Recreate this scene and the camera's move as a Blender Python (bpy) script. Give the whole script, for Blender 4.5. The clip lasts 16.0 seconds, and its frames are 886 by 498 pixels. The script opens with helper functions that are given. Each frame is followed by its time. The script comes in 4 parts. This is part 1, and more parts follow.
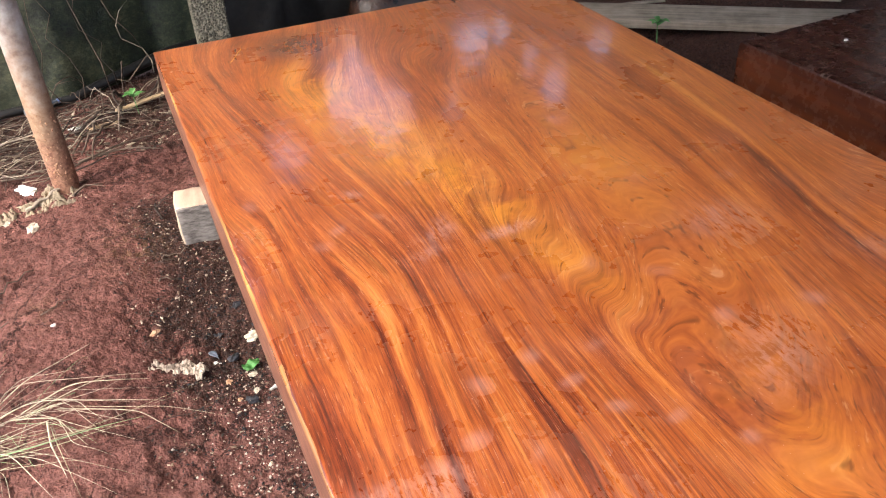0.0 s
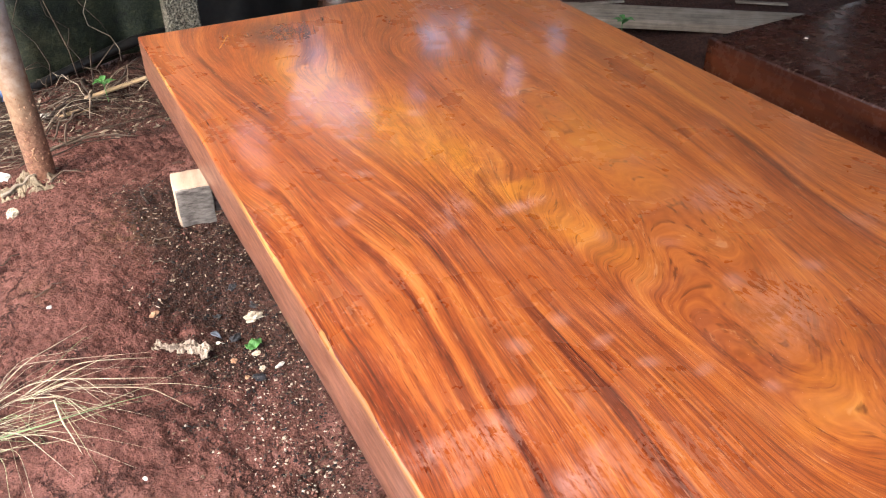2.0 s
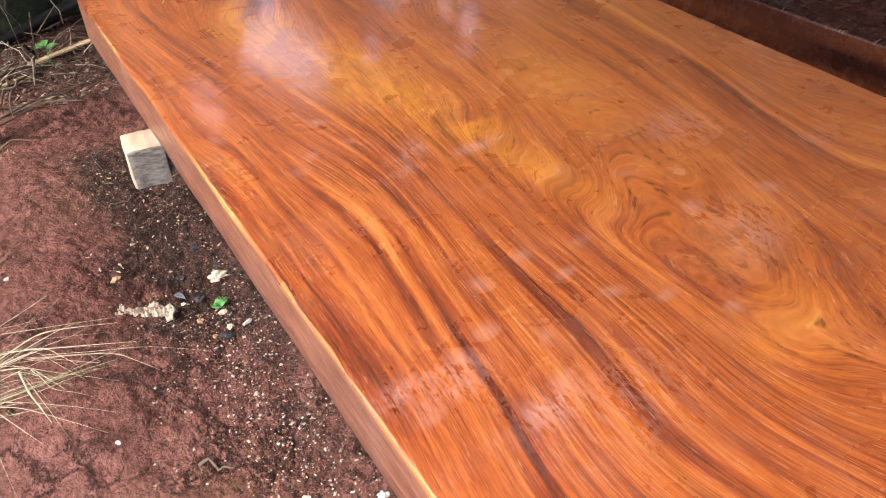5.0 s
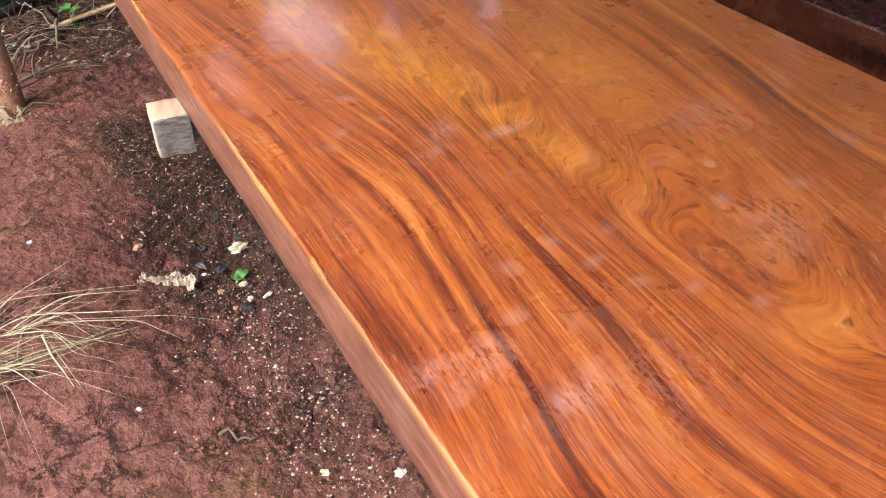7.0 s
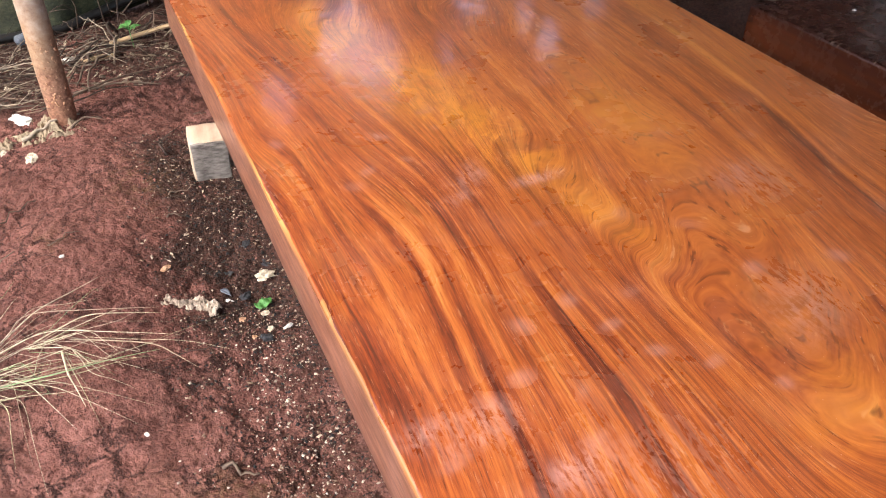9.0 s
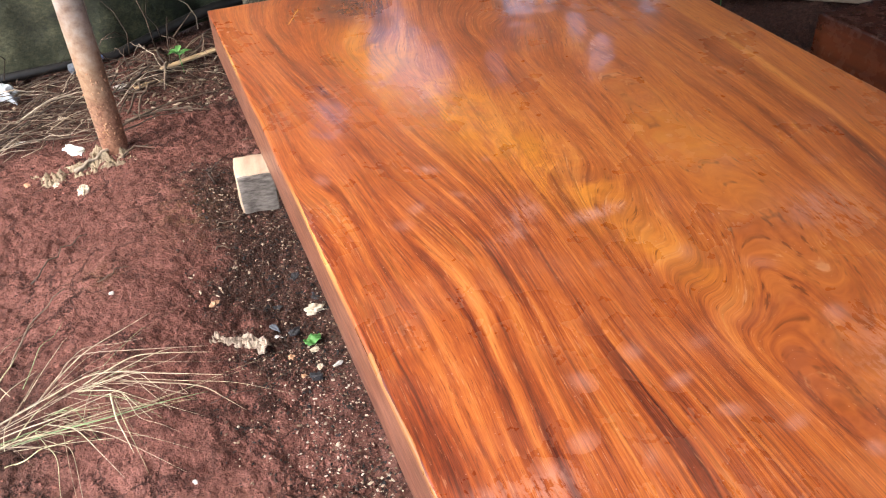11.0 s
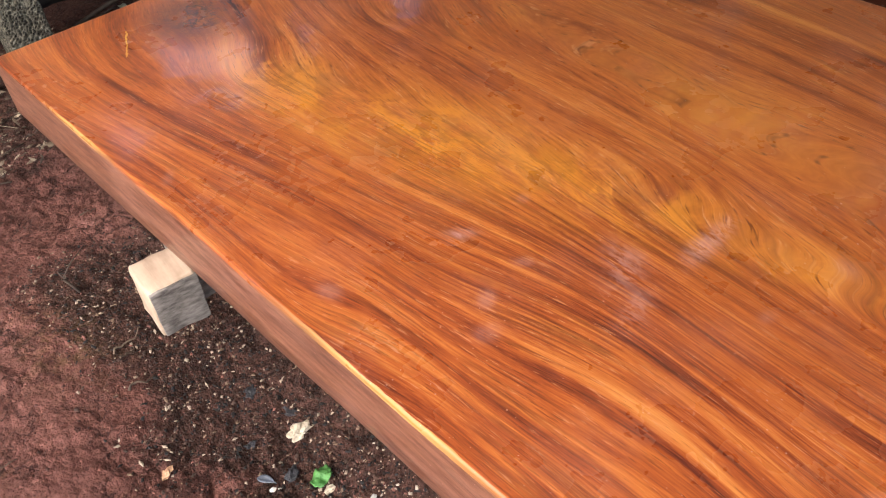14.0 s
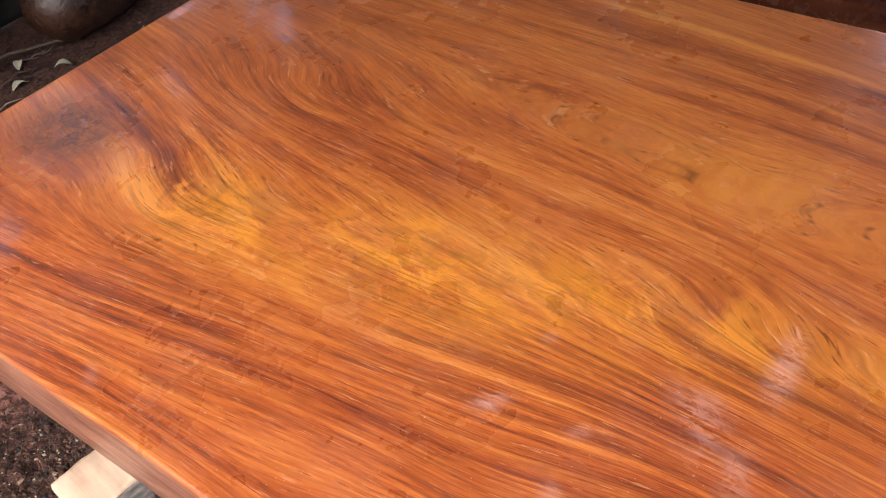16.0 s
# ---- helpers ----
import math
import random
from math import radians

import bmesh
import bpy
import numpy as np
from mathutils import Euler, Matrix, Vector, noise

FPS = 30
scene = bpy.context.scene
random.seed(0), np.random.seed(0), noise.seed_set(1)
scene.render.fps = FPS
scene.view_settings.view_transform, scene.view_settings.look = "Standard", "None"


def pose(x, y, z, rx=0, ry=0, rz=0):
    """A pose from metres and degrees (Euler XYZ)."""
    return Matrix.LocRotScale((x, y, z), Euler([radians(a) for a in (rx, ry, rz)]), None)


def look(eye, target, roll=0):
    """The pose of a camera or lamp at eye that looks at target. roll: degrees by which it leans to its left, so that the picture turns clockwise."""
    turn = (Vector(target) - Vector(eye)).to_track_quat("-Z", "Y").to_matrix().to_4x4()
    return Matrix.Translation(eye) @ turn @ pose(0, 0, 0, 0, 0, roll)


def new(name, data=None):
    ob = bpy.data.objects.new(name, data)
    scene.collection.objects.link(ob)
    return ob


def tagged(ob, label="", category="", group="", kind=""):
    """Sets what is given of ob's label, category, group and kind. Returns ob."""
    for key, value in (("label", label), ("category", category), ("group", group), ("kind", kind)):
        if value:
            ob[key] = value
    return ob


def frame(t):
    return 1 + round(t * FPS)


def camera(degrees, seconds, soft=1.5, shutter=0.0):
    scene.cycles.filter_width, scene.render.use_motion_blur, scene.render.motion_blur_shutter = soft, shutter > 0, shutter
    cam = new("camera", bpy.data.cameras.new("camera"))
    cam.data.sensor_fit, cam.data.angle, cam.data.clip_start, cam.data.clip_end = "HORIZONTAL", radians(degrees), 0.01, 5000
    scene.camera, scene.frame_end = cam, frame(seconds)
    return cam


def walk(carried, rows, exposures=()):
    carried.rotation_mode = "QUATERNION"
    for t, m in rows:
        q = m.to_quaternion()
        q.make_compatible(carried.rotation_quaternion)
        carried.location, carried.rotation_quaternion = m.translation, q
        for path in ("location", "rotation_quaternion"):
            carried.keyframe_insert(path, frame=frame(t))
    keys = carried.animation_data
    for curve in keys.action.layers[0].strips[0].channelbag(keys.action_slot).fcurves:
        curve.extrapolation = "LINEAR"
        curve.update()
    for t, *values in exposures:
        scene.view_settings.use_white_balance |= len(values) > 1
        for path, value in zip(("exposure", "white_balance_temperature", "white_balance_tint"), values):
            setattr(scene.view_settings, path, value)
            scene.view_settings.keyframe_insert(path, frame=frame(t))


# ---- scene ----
cam = camera(57.2, 16.0, 1.15)

PATH = [
    (0, (-0.097, -2.381, 1.233), (0.511, -0.851, 0.097), -3.5),
    (0.5, (-0.196, -2.36, 1.226), (0.479, -0.861, 0.086), -2.7),
    (1, (-0.264, -2.366, 1.223), (0.46, -0.885, 0.09), -1.6),
    (1.5, (-0.276, -2.376, 1.224), (0.478, -0.907, 0.097), -0.3),
    (2, (-0.271, -2.382, 1.224), (0.491, -0.92, 0.092), -0.3),
    (2.5, (-0.262, -2.387, 1.225), (0.51, -0.933, 0.089), -0.9),
    (3, (-0.26, -2.391, 1.225), (0.518, -0.943, 0.085), -1.5),
    (3.5, (-0.263, -2.387, 1.218), (0.516, -0.948, 0.068), -2.1),
    (4, (-0.255, -2.381, 1.217), (0.538, -0.965, 0.048), -2.2),
    (4.5, (-0.258, -2.389, 1.213), (0.53, -0.991, 0.018), -2.2),
    (4.7, (-0.256, -2.393, 1.204), (0.536, -1.011, -0.006), -2.6),
    (6.8, (-0.286, -2.373, 1.212), (0.476, -1.035, -0.064), -0.6),
    (7, (-0.291, -2.372, 1.212), (0.473, -1.027, -0.056), -0.2),
    (7.5, (-0.299, -2.363, 1.215), (0.462, -1.0, -0.036), 0.9),
    (8, (-0.309, -2.365, 1.223), (0.443, -0.974, -0.002), 1.2),
    (8.5, (-0.29, -2.363, 1.223), (0.45, -0.962, 0.002), 0.5),
    (9, (-0.219, -2.354, 1.223), (0.449, -0.918, 0.002), 0.9),
    (9.5, (-0.102, -2.337, 1.229), (0.418, -0.838, 0.011), 0.2),
    (9.7, (-0.068, -2.333, 1.232), (0.407, -0.814, 0.02), -0.5),
    (11.8, (-0.238, -2.174, 1.234), (0.393, -0.738, -0.006), -4.6),
    (12, (-0.24, -2.138, 1.213), (0.403, -0.756, -0.082), -4.4),
    (12.5, (-0.263, -1.982, 1.195), (0.381, -0.685, -0.184), -5.3),
    (13, (-0.253, -1.879, 1.185), (0.44, -0.613, -0.201), -6.3),
    (13.5, (-0.286, -1.749, 1.187), (0.541, -0.559, -0.191), -5.7),
    (14, (-0.312, -1.645, 1.173), (0.645, -0.536, -0.189), -4.6),
    (14.5, (-0.276, -1.551, 1.165), (0.719, -0.475, -0.197), -5.0),
    (15, (-0.215, -1.448, 1.164), (0.775, -0.388, -0.212), -4.9),
    (15.5, (-0.197, -1.4, 1.173), (0.806, -0.372, -0.219), -5.7),
    (16, (-0.176, -1.324, 1.176), (0.945, -0.438, -0.224), -5.8),
]
EXPOSURES = [(0, 1.98), (4.7, 1.92), (7, 1.76), (9.5, 1.88), (12, 1.86), (12.6, 1.74), (13.5, 1.63), (16, 1.75)]
walk(cam, [(t, look(eye, target, roll)) for t, eye, target, roll in PATH], EXPOSURES)

# ---- world, sun, exposure ----
world = bpy.data.worlds.new("world")
scene.world = world
world.use_nodes = True
wn = world.node_tree.nodes
sky = wn.new("ShaderNodeTexSky")
sky.sky_type = "NISHITA"
sky.sun_disc = False
sky.sun_elevation = radians(52)
sky.sun_rotation = radians(250)
sky.air_density, sky.dust_density = 1.0, 4.0
wn["Background"].inputs["Strength"].default_value = 0.15
world.node_tree.links.new(sky.outputs[0], wn["Background"].inputs["Color"])

sun_data = bpy.data.lights.new("sun", "SUN")
sun_data.energy, sun_data.angle, sun_data.color = 0.8, radians(50), (1.0, 0.96, 0.9)
sun = new("sun", sun_data)
sun.matrix_world = look((-6, -3, 8), (0, 0, 0))


# ---- materials ----
class Nodes:
    """A small wrapper that makes writing node materials short."""

    def __init__(self, name, rough=0.6, metal=0.0):
        self.mat = bpy.data.materials.new(name)
        self.mat.use_nodes = True
        self.tree = self.mat.node_tree
        self.bsdf = self.tree.nodes["Principled BSDF"]
        self.set("Roughness", rough)
        self.set("Metallic", metal)

    def set(self, socket, value):
        if hasattr(value, "is_output"):
            self.tree.links.new(value, self.bsdf.inputs[socket])
        else:
            self.bsdf.inputs[socket].default_value = value
        return self

    def put(self, node, socket, value):
        if hasattr(value, "is_output"):
            self.tree.links.new(value, node.inputs[socket])
        else:
            node.inputs[socket].default_value = value

    def coords(self, kind="Object"):
        return self.tree.nodes.new("ShaderNodeTexCoord").outputs[kind]

    def attr(self, name, out="Vector"):
        n = self.tree.nodes.new("ShaderNodeAttribute")
        n.attribute_name = name
        return n.outputs[out]

    def mapping(self, vec, scale=(1, 1, 1), loc=(0, 0, 0), rot=(0, 0, 0)):
        n = self.tree.nodes.new("ShaderNodeMapping")
        self.put(n, "Vector", vec)
        self.put(n, "Scale", scale)
        self.put(n, "Location", loc)
        self.put(n, "Rotation", rot)
        return n.outputs[0]

    def noise(self, vec, scale, detail=4.0, rough=0.55, distort=0.0, out="Fac"):
        n = self.tree.nodes.new("ShaderNodeTexNoise")
        self.put(n, "Vector", vec)
        self.put(n, "Scale", scale)
        self.put(n, "Detail", detail)
        self.put(n, "Roughness", rough)
        self.put(n, "Distortion", distort)
        return n.outputs[out]

    def voronoi(self, vec, scale, feature="F1", out="Distance", randomness=1.0):
        n = self.tree.nodes.new("ShaderNodeTexVoronoi")
        n.feature = feature
        self.put(n, "Vector", vec)
        self.put(n, "Scale", scale)
        self.put(n, "Randomness", randomness)
        return n.outputs[out]

    def ramp(self, fac, stops, mode="LINEAR"):
        n = self.tree.nodes.new("ShaderNodeValToRGB")
        n.color_ramp.interpolation = mode
        while len(n.color_ramp.elements) < len(stops):
            n.color_ramp.elements.new(0.5)
        for e, (p, c) in zip(n.color_ramp.elements, stops):
            e.position = p
            e.color = (*c, 1) if isinstance(c, tuple) else (c, c, c, 1)
        self.put(n, "Fac", fac)
        return n.outputs["Color"]

    def mix(self, fac, a, b, mode="MIX"):
        n = self.tree.nodes.new("ShaderNodeMix")
        n.data_type, n.blend_type = "RGBA", mode
        self.put(n, 0, fac)
        for i, v in ((6, a), (7, b)):
            if isinstance(v, tuple) and len(v) == 3:
                v = (*v, 1)
            self.put(n, i, v)
        return n.outputs[2]

    def math(self, op, a, b=0.0, clamp=False):
        n = self.tree.nodes.new("ShaderNodeMath")
        n.operation, n.use_clamp = op, clamp
        self.put(n, 0, a)
        self.put(n, 1, b)
        return n.outputs[0]

    def warp(self, vec, other, amount):
        n = self.tree.nodes.new("ShaderNodeVectorMath")
        n.operation = "MULTIPLY_ADD"
        self.put(n, 0, other)
        n.inputs[1].default_value = (amount, amount, amount)
        self.put(n, 2, vec)
        return n.outputs[0]

    def bump(self, height, strength=0.5, distance=0.01, under=None):
        n = self.tree.nodes.new("ShaderNodeBump")
        self.put(n, "Height", height)
        n.inputs["Strength"].default_value = strength
        n.inputs["Distance"].default_value = distance
        if under is not None:
            self.put(n, "Normal", under)
        return n.outputs[0]

    def island(self):
        return self.tree.nodes.new("ShaderNodeNewGeometry").outputs["Random Per Island"]

    def per_object(self):
        return self.tree.nodes.new("ShaderNodeObjectInfo").outputs["Random"]


def plain(name, a, b, scale, rough=0.7, metal=0.0, bump=0.3, fine=8.0):
    """Two colours mixed by noise at two scales, with a little relief."""
    m = Nodes(name, rough, metal)
    c = m.coords()
    big, small = m.noise(c, scale, 3), m.noise(c, scale * fine, 5, 0.65)
    f = m.math("ADD", m.math("MULTIPLY", big, 0.6), m.math("MULTIPLY", small, 0.4))
    m.set("Base Color", m.mix(m.ramp(f, [(0.35, 0.0), (0.65, 1.0)]), a, b))
    m.set("Normal", m.bump(small, bump, 0.004))
    return m.mat


# ---- mesh helpers ----
def link(name, bm, mat, parent=None, label="", smooth=True):
    me = bpy.data.meshes.new(name)
    bm.to_mesh(me)
    bm.free()
    for p in me.polygons:
        p.use_smooth = smooth
    if mat:
        me.materials.append(mat)
    ob = new(name, me)
    if parent is not None:
        ob.parent = parent
    if label:
        ob["label"] = label
    return ob


def part(name, bm, mat, parent, label="", smooth=True):
    return link(name, bm, mat, parent, label, smooth)


def empty(name, m=None):
    ob = new(name)
    ob.empty_display_size = 0.1
    if m is not None:
        ob.matrix_world = m
    return ob


def box(x0, x1, y0, y1, z0, z1, bevel=0.004, cuts=0, rough=0.0, seed=0):
    """A bevelled block, its faces cut up and roughened where asked."""
    bm = bmesh.new()
    bmesh.ops.create_cube(bm, size=1)
    for v in bm.verts:
        v.co = Vector(((x0, x1)[v.co.x > 0], (y0, y1)[v.co.y > 0], (z0, z1)[v.co.z > 0]))
    if bevel:
        bmesh.ops.bevel(bm, geom=bm.edges[:], offset=bevel, segments=2, affect="EDGES", profile=0.6)
    if cuts:
        bmesh.ops.subdivide_edges(bm, edges=[e for e in bm.edges if e.calc_length() > 0.02], cuts=cuts, use_grid_fill=True)
    if rough:
        for v in bm.verts:
            v.co += rough * noise.noise_vector(v.co * 23 + Vector((seed, 0, 0))) + 0.5 * rough * noise.noise_vector(v.co * 70 + Vector((seed, 3, 0)))
    return bm


def tube(points, radii, sides=7, bm=None):
    """A tapered tube through the points."""
    bm = bm or bmesh.new()
    rings = []
    pts = [Vector(p) for p in points]
    for i, p in enumerate(pts):
        d = (pts[min(i + 1, len(pts) - 1)] - pts[max(i - 1, 0)]).normalized()
        a = d.cross(Vector((0.3, 0.1, 1))).normalized()
        b = d.cross(a)
        r = radii[min(i, len(radii) - 1)] if isinstance(radii, (list, tuple)) else radii
        rings.append([bm.verts.new(p + r * (math.cos(k * math.tau / sides) * a + math.sin(k * math.tau / sides) * b)) for k in range(sides)])
    for q, w in zip(rings, rings[1:]):
        for k in range(sides):
            bm.faces.new((q[k], q[(k + 1) % sides], w[(k + 1) % sides], w[k]))
    bm.faces.new(rings[0][::-1])
    bm.faces.new(rings[-1])
    return bm


def soil_material():
    m = Nodes("red_clay_soil", 0.92)
    c = m.coords()
    big = m.noise(c, 2.6, 4, 0.6)
    mid = m.noise(c, 14, 5, 0.65)
    fine = m.noise(c, 95, 4, 0.7)
    f = m.math("ADD", m.math("MULTIPLY", big, 0.38), m.math("ADD", m.math("MULTIPLY", mid, 0.38), m.math("MULTIPLY", fine, 0.33)))
    col = m.ramp(f, [(0.35, (0.042, 0.017, 0.013)), (0.45, (0.120, 0.048, 0.037)), (0.57, (0.195, 0.083, 0.066)), (0.72, (0.31, 0.152, 0.125))])
    # darkens littered soil and paints the shade under the slab into the colour
    damp_shade = m.ramp(m.attr("damp_shade", "Fac"), [(0.1, 0.0), (0.75, 1.0)])
    col = m.mix(m.math("MULTIPLY", damp_shade, 0.8), col, m.ramp(fine, [(0.35, (0.014, 0.008, 0.006)), (0.65, (0.085, 0.042, 0.03))]))
    moss = m.math("MULTIPLY", m.attr("moss", "Fac"), m.ramp(m.noise(c, 30, 5, 0.7), [(0.45, 0.0), (0.62, 1.0)]))
    col = m.mix(m.math("MULTIPLY", moss, 0.65), col, (0.13, 0.095, 0.028))
    bent = m.warp(c, m.noise(c, 6, 6, 0.68, out="Color"), 0.20)
    crack = m.voronoi(bent, 11, "DISTANCE_TO_EDGE")
    line = m.ramp(crack, [(0.0, 1.0), (0.014, 0.85), (0.042, 0.0)])
    line = m.math("MULTIPLY", line, m.ramp(m.noise(c, 5, 4), [(0.40, 0.0), (0.55, 1.0)]))
    col = m.mix(m.math("MULTIPLY", line, 0.72), col, (0.025, 0.010, 0.008))
    m.set("Base Color", col)
    m.set("Specular IOR Level", 0.25)
    clod = m.noise(m.warp(c, m.noise(c, 20, 2, out="Color"), 0.03), 38, 5, 0.7)
    grit = m.voronoi(m.warp(c, m.noise(c, 60, 2, out="Color"), 0.01), 130)
    n = m.bump(m.math("SUBTRACT", clod, m.math("MULTIPLY", line, 0.8)), 1.0, 0.020)
    n = m.bump(m.math("SUBTRACT", 1.0, grit), 0.65, 0.005, n)
    m.set("Normal", m.bump(m.noise(c, 260, 3, 0.7), 0.8, 0.003, n))
    return m.mat


def slab_material():
    """Lacquered rain-tree wood: the streaks follow the slab's own grain field."""
    m = Nodes("lacquered_wood", 0.22)
    c = m.coords()
    g = m.attr("grain")
    zone = m.tree.nodes.new("ShaderNodeSeparateXYZ")
    m.put(zone, 0, m.attr("zone"))
    gold, dark, dust = zone.outputs[0], zone.outputs[1], zone.outputs[2]
    xyz = m.tree.nodes.new("ShaderNodeSeparateXYZ")
    m.put(xyz, 0, c)
    wob = m.warp(g, m.noise(m.mapping(c, (1, 0.35, 1)), 6.0, 3, 0.6, out="Color"), 0.010)

    def band(across, along, shift, detail, rough=0.6, src=wob):
        n = m.noise(m.mapping(src, (across, along, 1), (shift, 0, 0)), 1.0, detail, rough)
        return m.math("SUBTRACT", n, 0.5)

    broad, stripe, thin = band(7, 0.9, 0, 3), band(26, 1.3, 5.3, 5), band(95, 3.0, 2.1, 4)
    hair, fibre = band(300, 11, 9.4, 3, 0.6, g), band(760, 34, 4.2, 2, 0.6, g)
    patch = m.math("SUBTRACT", m.noise(m.mapping(wob, (16, 4.5, 1), (1.3, 0, 0)), 1.0, 4, 0.6, 0.4), 0.5)
    # livelier on the near half, quieter straight grain on the far half
    calm = m.ramp(xyz.outputs[0], [(0.38, 1.0), (0.75, 0.70)])
    f = m.math("MULTIPLY", m.math("ADD", m.math("MULTIPLY", broad, 0.22), m.math("MULTIPLY", stripe, 0.45)), calm)
    f = m.math("ADD", f, m.math("MULTIPLY", m.math("MULTIPLY", thin, 0.30), calm))
    f = m.math("ADD", f, m.math("MULTIPLY", m.math("MULTIPLY", hair, 0.27), calm))
    f = m.math("ADD", f, m.math("MULTIPLY", fibre, 0.18))
    f = m.math("ADD", f, m.math("MULTIPLY", patch, 0.20))
    f = m.math("ADD", f, m.math("MULTIPLY", gold, 0.055))
    f = m.math("ADD", f, m.ramp(xyz.outputs[0], [(0.1, 0.0), (0.6, 0.022)]))
    rag = m.ramp(m.math("ADD", thin, m.math("ADD", stripe, 0.5)), [(0.30, 1.25), (0.70, 0.55)])
    f = m.math("SUBTRACT", f, m.math("MULTIPLY", m.math("MULTIPLY", dark, rag), 0.125))
    f = m.math("ADD", f, 0.498)
    col = m.ramp(f, [(0.30, (0.066, 0.016, 0.010)), (0.38, (0.165, 0.034, 0.014)), (0.45, (0.320, 0.068, 0.018)), (0.51, (0.455, 0.109, 0.023)), (0.58, (0.590, 0.170, 0.034)), (0.68, (0.73, 0.28, 0.062))])
    # chatoyant golden figure, broken by curling smoke-like shades
    curl = m.warp(g, m.noise(m.mapping(c, (1, 0.7, 1)), 8, 4, 0.6, out="Color"), 0.12)
    figure = m.noise(m.mapping(curl, (20, 9, 1)), 1.0, 5, 0.62, 0.5)
    col = m.mix(m.math("MULTIPLY", gold, m.ramp(figure, [(0.40, 0.08), (0.58, 0.75)])), col, (0.74, 0.275, 0.026))
    smoke = m.noise(m.mapping(curl, (26, 12, 1), (3.3, 0, 0)), 1.0, 4, 0.6, 0.8)
    col = m.mix(m.math("MULTIPLY", gold, m.ramp(smoke, [(0.36, 0.42), (0.50, 0.0)])), col, (0.25, 0.076, 0.014))
    col = m.mix(m.math("MULTIPLY", gold, m.ramp(smoke, [(0.53, 0.0), (0.66, 0.75)])), col, (0.82, 0.305, 0.036))
    pore = m.noise(m.mapping(g, (560, 30, 1), (3.1, 0, 0)), 1.0, 2, 0.5)
    col = m.mix(m.ramp(pore, [(0.27, 0.65), (0.39, 0.0)]), col, (0.090, 0.020, 0.008))
    # narrow dark growth lines
    line = m.ramp(m.noise(m.mapping(wob, (44, 1.0, 1), (7, 0, 0)), 1.0, 4, 0.55), [(0.47, 0.0), (0.497, 0.5), (0.508, 0.5), (0.54, 0.0)])
    line = m.math("MULTIPLY", line, m.ramp(m.noise(c, 4.5, 3), [(0.40, 0.12), (0.6, 1.0)]))
    col = m.mix(m.math("MULTIPLY", line, calm), col, (0.105, 0.025, 0.011))
    fleck = m.ramp(m.noise(m.mapping(g, (300, 22, 1), (1.7, 0, 0)), 1.0, 3, 0.6), [(0.62, 0.0), (0.70, 0.5)])
    col = m.mix(fleck, col, (0.74, 0.35, 0.16))
    # plum-brown heartwood tint in the near half
    plum = m.math("MULTIPLY", m.ramp(m.math("ADD", xyz.outputs[0], m.math("MULTIPLY", m.noise(c, 3, 3), 0.3)), [(0.25, 0.55), (0.62, 0.0)]), m.math("SUBTRACT", 1.0, gold, True))
    col = m.mix(plum, col, m.mix(1.0, col, (0.86, 0.80, 1.05), "MULTIPLY"))
    burl = m.attr("burl", "Fac")
    knurl = m.noise(m.warp(c, m.noise(c, 30, 3, out="Color"), 0.05), 46, 5, 0.7, 1.5)
    col = m.mix(m.math("MULTIPLY", burl, m.ramp(knurl, [(0.42, 0.95), (0.64, 0.5)])), col, (0.085, 0.026, 0.016))
    # pale sapwood along the arris
    ragged = m.math("MULTIPLY", m.noise(c, 14, 3), 0.012)
    rim = m.math("LESS_THAN", m.math("ADD", xyz.outputs[0], ragged), 0.0095)
    high = m.math("GREATER_THAN", xyz.outputs[2], 0.4085)
    sap = m.math("MULTIPLY", m.math("MULTIPLY", rim, high), m.attr("sap", "Fac"))
    col = m.mix(m.math("MULTIPLY", sap, 0.85), col, (0.66, 0.36, 0.11))
    # a thin resin-filled crack near the knot
    px = m.math("SUBTRACT", xyz.outputs[0], 0.205)
    py = m.math("ADD", xyz.outputs[1], 0.15)
    across = m.math("SUBTRACT", m.math("MULTIPLY", px, 0.89), m.math("MULTIPLY", py, 0.45))
    along = m.math("ADD", m.math("MULTIPLY", px, 0.45), m.math("MULTIPLY", py, 0.89))
    across = m.math("ADD", across, m.math("MULTIPLY", m.math("SUBTRACT", m.noise(c, 60, 3), 0.5), 0.012))
    crack = m.math("MULTIPLY", m.math("LESS_THAN", m.math("ABSOLUTE", across), m.math("MULTIPLY", m.noise(c, 90, 2), 0.0034)), m.math("LESS_THAN", m.math("ABSOLUTE", along), 0.055))
    col = m.mix(m.math("MULTIPLY", crack, 0.9), col, (0.80, 0.42, 0.08))
    # side faces browner and greyer, streaked, rougher and less glossy
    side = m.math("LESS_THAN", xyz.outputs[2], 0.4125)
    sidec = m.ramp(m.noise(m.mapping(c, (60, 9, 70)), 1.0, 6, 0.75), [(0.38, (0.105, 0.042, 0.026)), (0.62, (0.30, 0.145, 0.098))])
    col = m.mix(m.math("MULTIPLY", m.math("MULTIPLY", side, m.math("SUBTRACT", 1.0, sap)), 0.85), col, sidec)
    # dried polish: wiped strokes, round dabs, a thin uneven film and dust specks
    rub = m.noise(m.warp(m.mapping(c, (1.7, 0.8, 1), (0, 0, 0), (0, 0, 0.6)), m.noise(c, 18, 2, out="Color"), 0.05), 44, 5, 0.7, 1.4)
    stroke = m.noise(m.mapping(c, (120, 22, 1), (0, 0, 0), (0, 0, 0.8)), 1.0, 3, 0.6)
